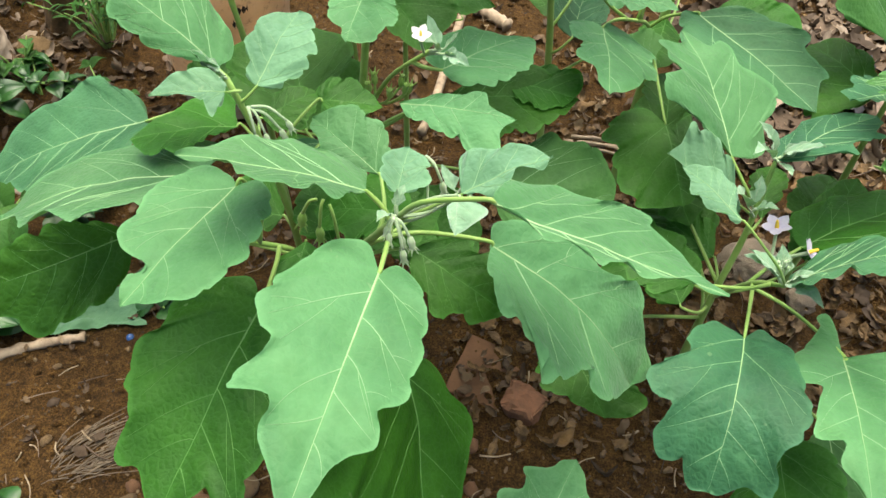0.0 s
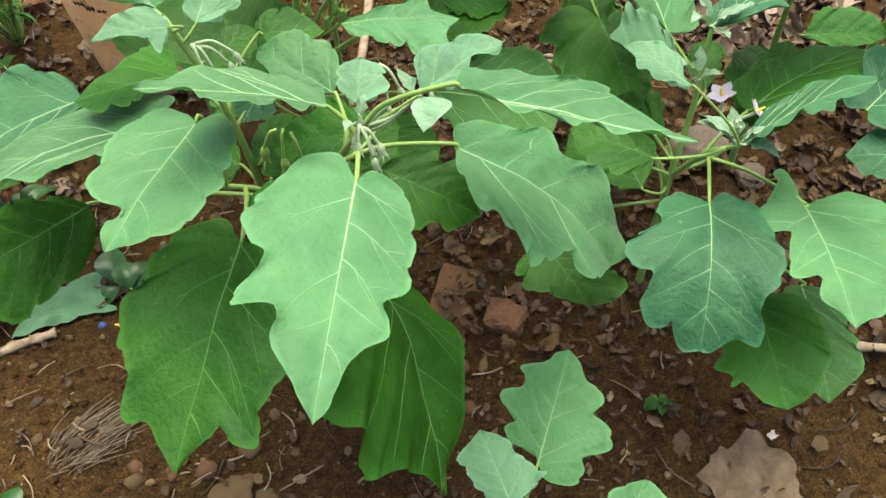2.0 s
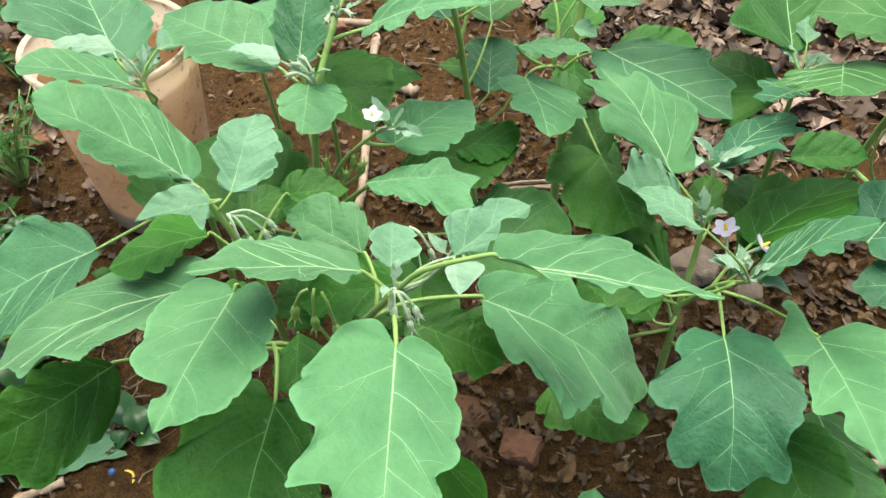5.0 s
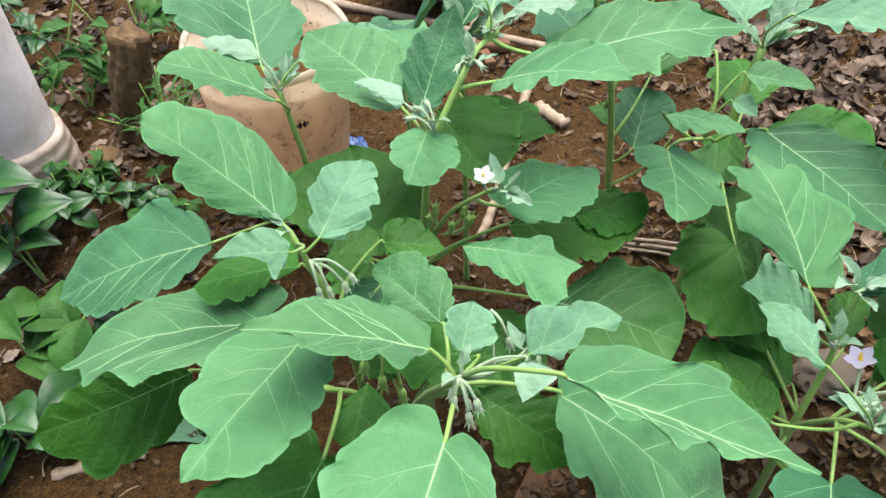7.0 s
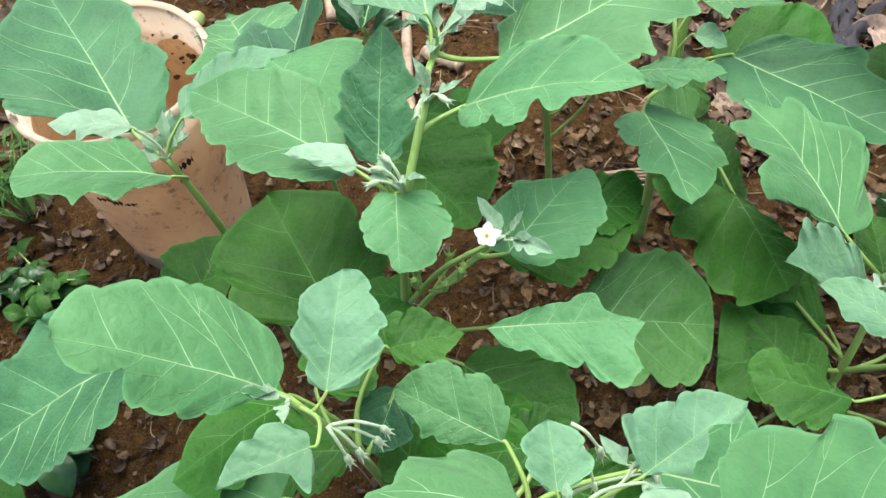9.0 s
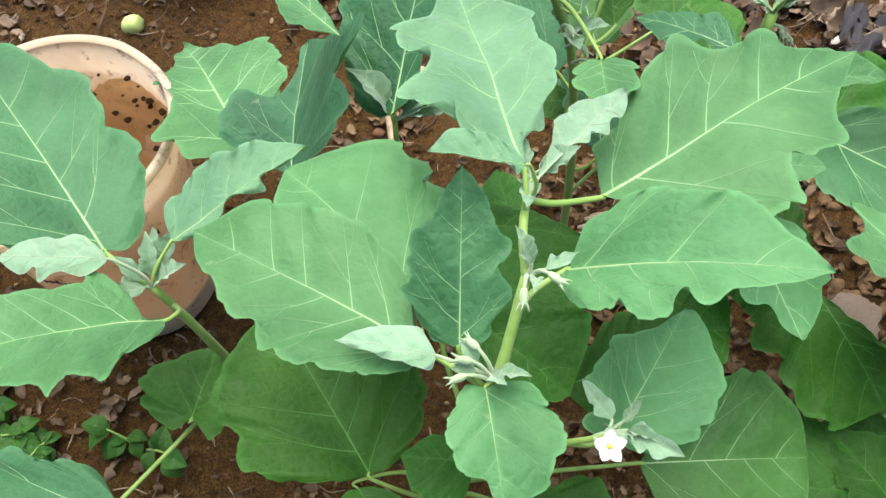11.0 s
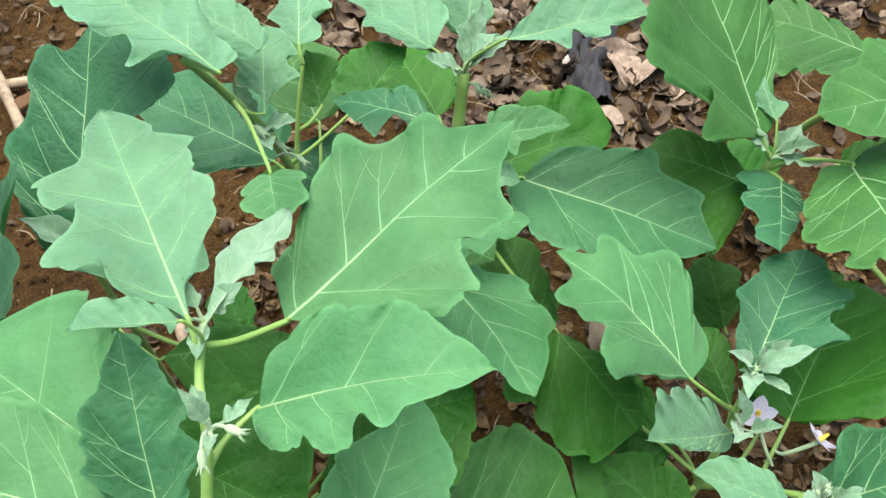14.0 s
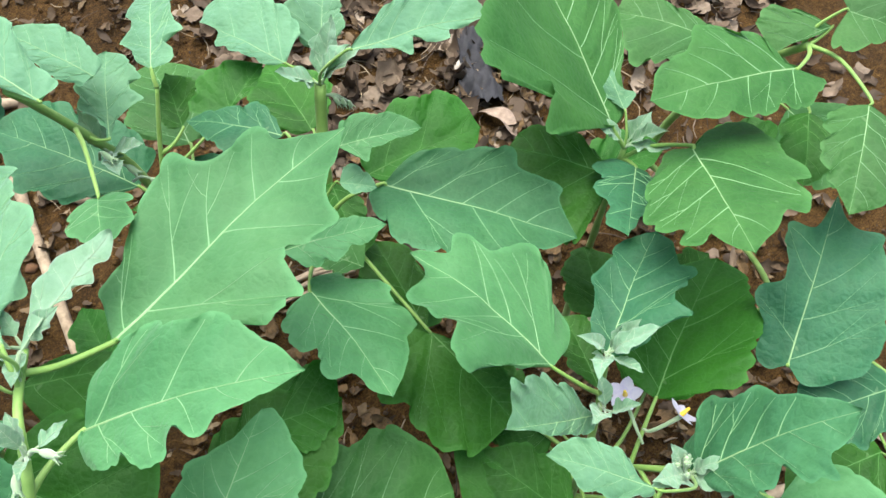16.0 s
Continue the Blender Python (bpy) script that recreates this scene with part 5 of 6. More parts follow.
def tan_look(t, bsdf, node, link):
    a = noise_tex(t, node, link, 9, 5)
    b = noise_tex(t, node, link, 60, 5, 0.7)
    base = ramp(t, [(0.3, (0.68, 0.55, 0.38)), (0.5, (0.85, 0.74, 0.56)), (0.75, (0.9, 0.82, 0.66))])
    link(a.outputs["Fac"], base.inputs[0])
    dirt = ramp(t, [(0.56, (0, 0, 0)), (0.66, (1, 1, 1))])
    link(b.outputs["Fac"], dirt.inputs[0])
    half = node("ShaderNodeMath")
    half.operation = "MULTIPLY"
    half.inputs[1].default_value = 0.6
    link(dirt.outputs[0], half.inputs[0])
    col = mix_col(t, link, half.outputs[0], base.outputs[0], (0.2, 0.11, 0.05))
    link(col, bsdf.inputs["Base Color"])
    bsdf.inputs["Roughness"].default_value = 0.5
    tr = t.nodes.new("ShaderNodeBsdfTranslucent")
    link(col, tr.inputs["Color"])
    mx = t.nodes.new("ShaderNodeMixShader")
    mx.inputs[0].default_value = 0.6
    link(bsdf.outputs[0], mx.inputs[1])
    link(tr.outputs[0], mx.inputs[2])
    link(mx.outputs[0], t.nodes["Material Output"].inputs["Surface"])


TAN = material("tan_stained_plastic", tan_look)
COLLAR = material("mud_stained_pvc", plain((0.2, 0.145, 0.09), (0.58, 0.5, 0.4), 26, 0.55, 0.4, 0.003))
PVC = material("dirty_white_pvc", plain((0.42, 0.37, 0.31), (0.76, 0.73, 0.68), 11, 0.45, 0.15, 0.002))
WOOD = material("weathered_wood", plain((0.04, 0.024, 0.008), (0.2, 0.122, 0.046), 45, 0.9, 1.0, 0.012))
CARD = material("cardboard", plain((0.075, 0.048, 0.025), (0.18, 0.125, 0.07), 60, 0.85, 0.5, 0.003))
STICK = material("dry_bamboo", plain((0.15, 0.105, 0.06), (0.42, 0.33, 0.215), 60, 0.8, 0.5, 0.002))
STONE = material("stone", plain((0.085, 0.05, 0.018), (0.23, 0.15, 0.06), 40, 0.85, 0.8, 0.004))
BRICK = material("brick", plain((0.09, 0.042, 0.018), (0.2, 0.09, 0.04), 50, 0.9, 0.6, 0.003))
CLAY = material("dusty_tile", plain((0.075, 0.036, 0.013), (0.165, 0.083, 0.034), 30, 0.9, 0.5, 0.003))
CONCRETE = material("concrete", plain((0.2, 0.145, 0.085), (0.62, 0.51, 0.36), 38, 0.9, 1.0, 0.01))
RAG = material("black_cloth", plain((0.008, 0.008, 0.009), (0.03, 0.03, 0.033), 80, 0.8, 0.4, 0.002))
PALE = material("pale_shard", plain((0.42, 0.38, 0.31), (0.62, 0.58, 0.5), 40, 0.6))
BLUE = material("blue_plastic", plain((0.012, 0.05, 0.16), (0.025, 0.09, 0.24), 30, 0.4))
YELLOW = material("yellow_plastic", plain((0.6, 0.42, 0.04), (0.75, 0.56, 0.1), 30, 0.4))
WEED = material("weed_leaf", leaf_look((0.016, 0.08, 0.008), (0.042, 0.145, 0.018), 0.22, 0.04, (1, 1, 0.8)))
GLOSSY = material("glossy_leaf", plain((0.008, 0.045, 0.008), (0.026, 0.098, 0.016), 22, 0.4, 0.3, 0.002))
HAY = material("dry_grass", plain((0.17, 0.125, 0.065), (0.36, 0.28, 0.17), 70, 0.8))
BLEACHED = material("bleached_grass", plain((0.1, 0.075, 0.045), (0.23, 0.175, 0.11), 70, 0.85))
FRUIT = material("green_fruit", plain((0.32, 0.45, 0.12), (0.5, 0.6, 0.22), 60, 0.5))


def thing(name, at, label, category, group=""):
    e = new(name)
    e.empty_display_size = 0.03
    e.location = at
    return tagged(e, label, category, group)


def rock_data(seed, flat=0.6, res=2):
    bm = bmesh.new()
    bmesh.ops.create_icosphere(bm, subdivisions=res, radius=1)
    for q in bm.verts:
        d = 1 + 0.35 * noise.noise(q.co * 1.1 + Vector((seed * 5, 0, 0))) + 0.16 * noise.noise(q.co * 3.1 + Vector((0, seed * 3, 0))) + 0.07 * noise.noise(q.co * 8 + Vector((seed, 0, 0)))
        q.co = Vector((q.co.x * d, q.co.y * d * 0.85, q.co.z * d * flat))
    v = [tuple(q.co) for q in bm.verts]
    f = [tuple(x.index for x in p.verts) for p in bm.faces]
    bm.free()
    return v, f


# cream tub
tub = thing("tub", (-0.312, 1.058, 0.0), "stained cream plastic tub standing on soil", "tub")
v, f = lathe_data([(0.0, 0.004), (0.082, 0.004), (0.086, 0.012), (0.095, 0.1), (0.107, 0.22), (0.114, 0.3), (0.1105, 0.302), (0.103, 0.22), (0.091, 0.1), (0.081, 0.02), (0.0, 0.02)], 48, 0.03, 2)
mesh_object("wall", v, f, TAN, tub)
v, f = lathe_data([(0.1125, 0.294), (0.1165, 0.295), (0.1185, 0.301), (0.117, 0.306), (0.113, 0.307), (0.1095, 0.303)], 48, 0.03, 2)
mesh_object("rim", v, f, CREAM, tub, "thin rolled rim")
# smeared dark marks on the outer wall, each a small curved bar
for turn, z, wide, tall in ((-120, 0.196, 9, 0.008), (-112, 0.19, 7, 0.011), (-104, 0.186, 8, 0.006), (-150, 0.232, 6, 0.009), (-60, 0.22, 10, 0.012), (-66, 0.2, 5, 0.014)):
    v = []
    for row in (0, 1, 2):
        for k in range(9):
            g = radians(turn + wide * (k / 8 - 0.5))
            h = z + tall * (row - 1) * 0.5 * (0.7 + 0.6 * math.sin(k * 2.1 + turn) * (row - 1) ** 2)
            r = (0.095 + 0.1 * (h - 0.1)) * (1 + 0.03 * noise.noise((math.cos(g) * 1.5 + 2, math.sin(g) * 1.5, h * 9))) + 0.0012
            v.append((r * math.cos(g), r * math.sin(g), h))
    f = [(a * 9 + k, a * 9 + k + 1, a * 9 + k + 10, a * 9 + k + 9) for a in (0, 1) for k in range(8)]
    mesh_object("marking", v, f, RAG, tub, "smeared black mark")
# clumps of dark earth stuck to the inner wall
rs = random.Random(77)
for k in range(46):
    g, h = radians(rs.gauss(35, 26)), rs.uniform(0.13, 0.27)
    r = (0.091 + 0.0978 * (h - 0.1)) * 0.985 - 0.003
    b = rock_data(k, 0.5, 1)
    lump = mesh_object("earth_clump", *b, SOIL, tub)
    e = rs.uniform(0.0018, 0.0055)
    lump.matrix_basis = Matrix.Translation((r * math.cos(g), r * math.sin(g), h)) @ Matrix.Rotation(rs.uniform(0, 6), 4, "Z") @ Matrix.Diagonal((e, e, e, 1))
v, f = lathe_data([(0.0, 0.06), (0.05, 0.055), (0.0865, 0.05)], 32, 0.12, 5)
mesh_object("soil_inside", v, f, SOIL, tub, "dark earth in the bottom")
v, f = lathe_data([(0.0855, 0.052), (0.0895, 0.09), (0.0945, 0.14), (0.098, 0.18), (0.1012, 0.21), (0.1055, 0.25), (0.107, 0.262)], 48, 0.03, 2)
mesh_object("mud_lining", v, f, MUD, tub, "brown dried mud with dark crumbs on the inner wall")

# white pipe
pipe = thing("drain_pipe", (-0.775, 1.09, 0.0), "dirty white plastic pipe standing upright in soil", "pipe")
v, f = lathe_data([(0.07, -0.02), (0.07, 0.75), (0.068, 0.755), (0.065, 0.75), (0.065, -0.02)], 40, 0.01)
mesh_object("tube", v, f, PVC, pipe)
v, f = lathe_data([(0.07, 0.1), (0.079, 0.098), (0.081, 0.09), (0.079, 0.082), (0.082, 0.075), (0.084, 0.066), (0.08, 0.057), (0.084, 0.05), (0.086, 0.04), (0.082, 0.03), (0.086, 0.02), (0.087, 0.0), (0.08, -0.01)], 40, 0.03, 4)
mesh_object("collar", v, f, COLLAR, pipe, "ribbed pipe collar with dirt in the grooves")

# sawn post
post = thing("wooden_post", (-0.628, 1.2, 0.0), "short weathered wooden post in the ground", "post")
v, f = lathe_data([(0.032, -0.03), (0.029, 0.03), (0.03, 0.06), (0.026, 0.1), (0.0285, 0.14), (0.026, 0.18), (0.0275, 0.21), (0.0245, 0.222), (0.013, 0.212), (0.0, 0.218)], 30, 0.75, 7)
shaft = mesh_object("shaft", v, f, WOOD, post)
shaft.matrix_basis = pose(0, 0, 0, 0, 13, 0)

# white pot lying on its side
pot = thing("plastic_pot", (-0.12, 1.68, 0.045), "white plastic pot lying tilted on soil", "pot")
v, f = lathe_data([(1.25 * r, 1.25 * z) for r, z in ((0.0, -0.06), (0.05, -0.06), (0.058, -0.05), (0.07, 0.02), (0.082, 0.09), (0.087, 0.092), (0.087, 0.098), (0.078, 0.097), (0.066, 0.02), (0.052, -0.05), (0.0, -0.052))], 36, 0.02)
body = mesh_object("shell", v, f, PVC, pot)
body.matrix_basis = pose(0, 0, 0.03, 38, -12, 0)


def stick(name, pts, r0, r1, mat, label, group="", knots=0.25, sides=7):
    at = Vector(pts[0])
    v, f = tube_data([np.array(p) - np.array(at) for p in pts], r0, r1, 14, sides, knots)
    ob = mesh_object(name, v, f, mat)
    ob.location = at
    return tagged(ob, label, "stick", group)


stick("bamboo_stick", [(-0.42, 1.655, 0.012), (-0.274, 1.6, 0.014), (0.075, 1.468, 0.016), (0.14, 1.445, 0.012)], 0.008, 0.0075, STICK, "dry split bamboo stick lying on soil", "sticks")
stick("bamboo_stick", [(-0.01, 1.75, 0.01), (-0.02, 1.63, 0.02), (-0.034, 1.405, 0.016)], 0.008, 0.008, STICK, "dry split bamboo stick lying on soil", "sticks")
stick("bamboo_stick", [(0.1, 1.42, 0.012), (0.065, 1.28, 0.014), (0.01, 1.017, 0.012), (-0.01, 0.95, 0.01)], 0.008, 0.007, STICK, "dry pale stick lying between plants", "sticks")
stick("branch_piece", [(-0.54, 0.535, 0.012), (-0.481, 0.556, 0.012), (-0.431, 0.567, 0.012)], 0.007, 0.005, STICK, "short broken pale branch on soil", "sticks", 0.5)
stick("branch_piece", [(0.09, 1.275, 0.01), (0.138, 1.221, 0.012)], 0.011, 0.01, STICK, "short broken pale branch on soil", "sticks", 0.4)
stick("twig", [(0.5, 0.372, 0.006), (0.56, 0.352, 0.012), (0.66, 0.32, 0.008)], 0.006, 0.005, STICK, "thin dry twig on soil", "sticks", 0.4)
stick("twig", [(0.55, 1.25, 0.006), (0.6, 1.3, 0.012), (0.66, 1.345, 0.008)], 0.005, 0.004, STICK, "thin dry twig on soil", "sticks", 0.4)
for k in range(6):
    a = Vector((0.2 + 0.012 * k, 0.93 + 0.006 * (k % 4), 0.008 + 0.004 * (k % 3)))
    stick("twig", [a, a + Vector((0.06, -0.012, 0.004)), a + Vector((0.13, -0.03 - 0.004 * (k % 3), 0.0))], 0.003, 0.002, STICK, "thin dry straw twig in a small heap", "straw heap", 0.3, 5)


def rock(name, at, size, mat, label, category, seed, group="", turn=0, flat=0.6):
    v, f = rock_data(seed, flat, 4 if size > 0.02 else 2)
    ob = mesh_object(name, v, f, mat)
    ob.matrix_basis = pose(*at, 0, 0, turn) @ Matrix.Diagonal((size, size, size, 1))
    return tagged(ob, label, category, group)


rock("concrete_lump", (0.452, 0.705, 0.014), 0.04, CONCRETE, "rough pale concrete lump on soil", "rubble", 3, "", 20)
rock("concrete_lump", (0.51, 0.645, 0.006), 0.022, CONCRETE, "rough pale concrete lump on soil", "rubble", 8, "", 70)
rock("stone", (-0.66, 1.13, 0.01), 0.028, STONE, "dark flattish stone on leaf litter", "stone", 5, "", 0)
for x, y, size, mat, flat, turn in ((-0.248, 0.353, 0.013, CLAY, 0.7, 30), (-0.224, 0.318, 0.026, STONE, 0.3, 20), (-0.286, 0.354, 0.007, CLAY, 0.6, 80), (-0.185, 0.31, 0.014, STONE, 0.5, 120), (0.126, 0.556, 0.01, STONE, 0.6, 10),
                                 (0.058, 0.428, 0.011, CLAY, 0.6, 60), (0.057, 0.375, 0.01, CLAY, 0.6, 140), (-0.2, 0.375, 0.016, STONE, 0.5, 75), (-0.326, 0.352, 0.011, STONE, 0.7, 15)):
    rock("stone", (x, y, ground_height(x, y) + size * 0.3 * flat), size, mat, "brownish stone half sunk in soil", "stone", int(x * 1000), "larger stones", turn, flat)
rr = random.Random(11)
spots = [(-0.327, 0.371), (-0.29, 0.36), (-0.251, 0.357), (-0.203, 0.336), (-0.142, 0.395), (-0.17, 0.41), (-0.231, 1.499), (-0.115, 1.53), (-0.244, 1.55), (-0.46, 0.43), (-0.44, 0.425)]
spots += [(rr.uniform(-0.75, 0.8), rr.uniform(0.15, 1.7)) for _ in range(24)]
for k, (x, y) in enumerate(spots):
    s = rr.uniform(0.004, 0.009)
    rock("stone", (x, y, ground_height(x, y) + s * 0.25), s, STONE if k % 3 else CLAY, "small brownish stone on soil", "stone", k, "small stones", rr.uniform(0, 360))
fruit = rock("green_fruit", (-0.26, 1.493, 0.014), 0.016, FRUIT, "small pale green fallen fruit on soil", "fruit", 1, "", 0, 0.95)


# brick piece and half-buried tile
def block(name, at, dims, turn, mat, label, category, seed, tilt=0):
    bm = bmesh.new()
    bmesh.ops.create_cube(bm, size=1)
    for q in bm.verts:
        q.co = Vector((q.co.x * dims[0], q.co.y * dims[1], q.co.z * dims[2]))
    bmesh.ops.subdivide_edges(bm, edges=bm.edges[:], cuts=5, use_grid_fill=True)
    for q in bm.verts:
        q.co += Vector((noise.noise(q.co * 60 + Vector((seed, 0, 0))), noise.noise(q.co * 60 + Vector((0, seed, 3))), noise.noise(q.co * 60 + Vector((7, 0, seed))))) * min(dims) * 0.12
    bmesh.ops.bevel(bm, geom=[e for e in bm.edges if e.calc_face_angle(0) > 1.0], offset=min(dims) * 0.08, segments=2, affect="EDGES")
    me = bpy.data.meshes.new(name)
    bm.to_mesh(me)
    bm.free()
    me.materials.append(mat)
    ob = new(name, me)
    ob.matrix_basis = pose(*at, tilt, 0, turn)
    return tagged(ob, label, category)


block("brick_piece", (0.122, 0.478, 0.009), (0.045, 0.04, 0.036), -32, BRICK, "broken red brick piece half sunk in soil", "brick", 2)
block("clay_tile", (0.112, 0.51, 0.002), (0.15, 0.085, 0.014), -24, CLAY, "dusty clay tile half buried in soil", "tile", 5, 3)
block("brick_piece", (-0.53, 1.235, 0.015), (0.05, 0.035, 0.03), 15, BRICK, "broken red brick piece lying on soil", "brick", 9)
block("clay_bracket", (0.01, 1.46, 0.012), (0.07, 0.022, 0.02), 10, CLAY, "brown clay bracket lying on soil", "rubble", 4)
block("clay_bracket", (0.0, 1.42, 0.01), (0.02, 0.05, 0.018), 20, CLAY, "brown clay bracket lying on soil", "rubble", 6)


# crumpled flat things
def crumple_data(w, d, lift, seed, curl=0.0, n=14):
    v, f = [], []
    for j in range(n + 1):
        for i in range(n + 1):
            x, y = (i / n - 0.5), (j / n - 0.5)
            g = math.atan2(y, x)
            edge = 1 + 0.4 * noise.noise((1.6 * math.cos(g) + seed, 1.6 * math.sin(g), seed)) + 0.15 * noise.noise((5 * math.cos(g), 5 * math.sin(g), seed))
            px, py = x * w * edge, y * d * edge
            z = lift * (0.5 + noise.noise((x * 3 + seed, y * 3, seed)) + 0.5 * noise.noise((x * 8, y * 8 + seed, 2))) + curl * (4 * x * x)
            v.append((px, py, max(z, 0.001)))
    for j in range(n):
        for i in range(n):
            a = j * (n + 1) + i
            f.append((a, a + 1, a + n + 2, a + n + 1))
    return v, f


def sheet(name, at, w, d, lift, turn, mat, label, category, seed, curl=0.0):
    ob = mesh_object(name, *crumple_data(w, d, lift, seed, curl), mat)
    ob.matrix_basis = pose(*at, 0, 0, turn)
    return tagged(ob, label, category)


sheet("black_rag", (0.71, 1.065, 0.012), 0.07, 0.15, 0.035, -40, RAG, "crumpled black cloth rag on dry leaves", "rag", 3)
sheet("cardboard_scrap", (0.345, 0.215, 0.004), 0.09, 0.1, 0.016, 20, CARD, "crumpled brown cardboard scrap on soil", "scrap", 5)
sheet("pale_shard", (0.686, 1.082, 0.02), 0.025, 0.02, 0.008, 20, PALE, "small white shard on dry leaves", "shard", 2)
sheet("pale_shard", (0.385, 0.275, 0.006), 0.012, 0.008, 0.004, 20, PALE, "small white shard on soil", "shard", 4)
sheet("blue_scrap", (-0.222, 1.16, 0.012), 0.03, 0.05, 0.012, 20, BLUE, "crumpled blue plastic scrap beside tub", "scrap", 9)
sheet("fallen_leaf", (-0.43, 0.607, 0.008), 0.12, 0.06, 0.012, 8, LEAF_HALF, "torn greyish fallen leaf on soil", "leaf", 12)
cap = mesh_object("bottle_cap", *lathe_data([(0.0, 0.007), (0.0042, 0.007), (0.0052, 0.005), (0.0052, 0.0), (0.0, 0.0)], 20), BLUE)
cap.matrix_basis = pose(-0.376, 0.571, 0.004, 30, 10, 0)
tagged(cap, "small blue plastic cap on soil", "cap")
ring = mesh_object("plastic_ring", *tube_data([(0.011 * math.cos(k * 0.55), 0.011 * math.sin(k * 0.55), 0) for k in range(12)], 0.0018, 0.0018, 36, 8), YELLOW)
ring.matrix_basis = pose(-0.36, 0.556, 0.005, 12, -8, 0)
tagged(ring, "thin yellow plastic ring on soil", "ring")


# dry grass tuft
def tuft(at, n, length, seed, lean):
    r = random.Random(seed)
    chunks = []
    for k in range(n):
        a = np.array((r.uniform(-0.025, 0.025), r.uniform(-0.02, 0.02), 0.004))
        d = np.array(lean) * length * r.uniform(0.5, 1.1) + np.array((r.uniform(-0.03, 0.03), r.uniform(-0.03, 0.03), r.uniform(0, 0.012)))
        chunks.append(tube_data([a, a + d * 0.5 + np.array((0, 0, 0.012)), a + d], 0.0008, 0.0004, 6, 4))
    ob = mesh_object("dry_grass", *join_data(chunks), BLEACHED)
    ob.location = at
    return tagged(ob, "tuft of bleached dry grass on soil", "grass", kind="stuff")


tuft((-0.42, 0.385, 0.0), 80, 0.13, 4, (0.75, 0.42, 0.0))


# ---------------------------------------------------------------- weeds
def oval_data(length, width, fold, arch):
    """An oval weed leaf with its ribs pressed in."""
    v, f, n = [], [], 16
    for i in range(n + 1):
        t = i / n
        w = width * math.sin(math.pi * t ** 0.85) ** 0.8
        for j in (-1, -0.66, -0.33, 0, 0.33, 0.66, 1):
            rib = 0.09 * width * (i % 2) * math.sin(math.pi * abs(j)) - (0.06 * width if j == 0 else 0)
            v.append((t * length + 0.35 * w * abs(j) * (1 - t), j * w, arch * length * 4 * t * (1 - t) - arch * length * t * t + fold * abs(j) * w + rib))
    for i in range(n):
        for j in range(6):
            f.append((i * 7 + j, i * 7 + j + 1, i * 7 + j + 8, i * 7 + j + 7))
    return v, f


PAPERY = material("papery_dead_leaf", plain((0.13, 0.09, 0.06), (0.38, 0.29, 0.21), 70, 0.85, 0.8, 0.004))
for x, y, z, tilt, roll, turn, length, width in ((0.722, 0.99, 0.02, 12, 10, 62, 0.105, 0.026), (0.79, 1.04, 0.022, -30, 8, 150, 0.09, 0.02), (0.83, 0.98, 0.018, 35, -6, 170, 0.1, 0.022),
                                                 (0.77, 0.94, 0.016, -20, 14, 20, 0.08, 0.02), (0.66, 0.93, 0.016, 20, -10, 100, 0.07, 0.02), (0.9, 1.08, 0.02, -28, 5, 140, 0.09, 0.02), (0.6, 1.03, 0.018, 22, 8, 200, 0.075, 0.02)):
    v, f = oval_data(length, width, 0.35, 0.16)
    v = [(a, b + 0.12 * width * noise.noise((a * 60, x * 9, 0)), c + 0.3 * width * noise.noise((a * 40, b * 60, y * 7))) for a, b, c in v]
    ob = mesh_object("dry_leaf", v, f, PAPERY)
    ob.matrix_basis = pose(x, y, z, tilt, roll, turn)
    tagged(ob, "large curled papery dry leaf on litter", "leaf", "large dry leaves")


def weed(at, n, length, width, height, mat, label, seed, spread=1.0):
    r = random.Random(seed)
    e = thing("weed", at, label, "weed", "weeds")
    data = oval_data(length, width, 0.25, 0.18)
    shared = None
    stems = max(2, n // 6)
    tops = []
    for k in range(stems):
        top = np.array((r.uniform(-1, 1) * spread * height * 0.6, r.uniform(-1, 1) * spread * height * 0.6, height * r.uniform(0.7, 1.1)))
        tops.append(top)
        mesh_object("stem", *tube_data([(0, 0, -0.01), top * 0.5 + np.array((0, 0, height * 0.1)), top], 0.0022, 0.001, 8, 5), STEM, e)
    for k in range(n):
        t = tops[k % stems]
        q = t * r.uniform(0.35, 1.0)
        if shared is None:
            ob = mesh_object("leaf", *data, mat, e)
            shared = ob.data
        else:
            ob = new("leaf", shared)
            ob.parent = e
        s = r.uniform(0.6, 1.15)
        ob.matrix_basis = pose(*q, r.uniform(-25, 25), r.uniform(-35, 25), r.uniform(0, 360)) @ Matrix.Diagonal((s, s, s, 1))
    return e


weed((-0.67, 0.86, 0.0), 15, 0.1, 0.032, 0.15, GLOSSY, "bushy weed with glossy dark green leaves", 1)
weed((-0.6, 0.68, 0.0), 12, 0.09, 0.032, 0.11, WEED, "low weed with green ribbed leaves", 2)
weed((-0.57, 0.57, 0.0), 14, 0.085, 0.032, 0.08, GLOSSY, "low weed with glossy dark green leaves", 3)
weed((-0.67, 1.36, 0.0), 30, 0.045, 0.014, 0.22, WEED, "leafy green weed beside the wooden post", 4)
weed((-0.74, 1.28, 0.0), 18, 0.035, 0.012, 0.1, WEED, "small leafy weed growing through litter", 5)
weed((-0.545, 1.15, 0.0), 96, 0.042, 0.0032, 0.17, WEED, "feathery seedling with narrow green leaves", 6)
weed((-0.45, 0.9, 0.0), 22, 0.03, 0.011, 0.04, WEED, "low creeping weed on soil", 7, 2.2)
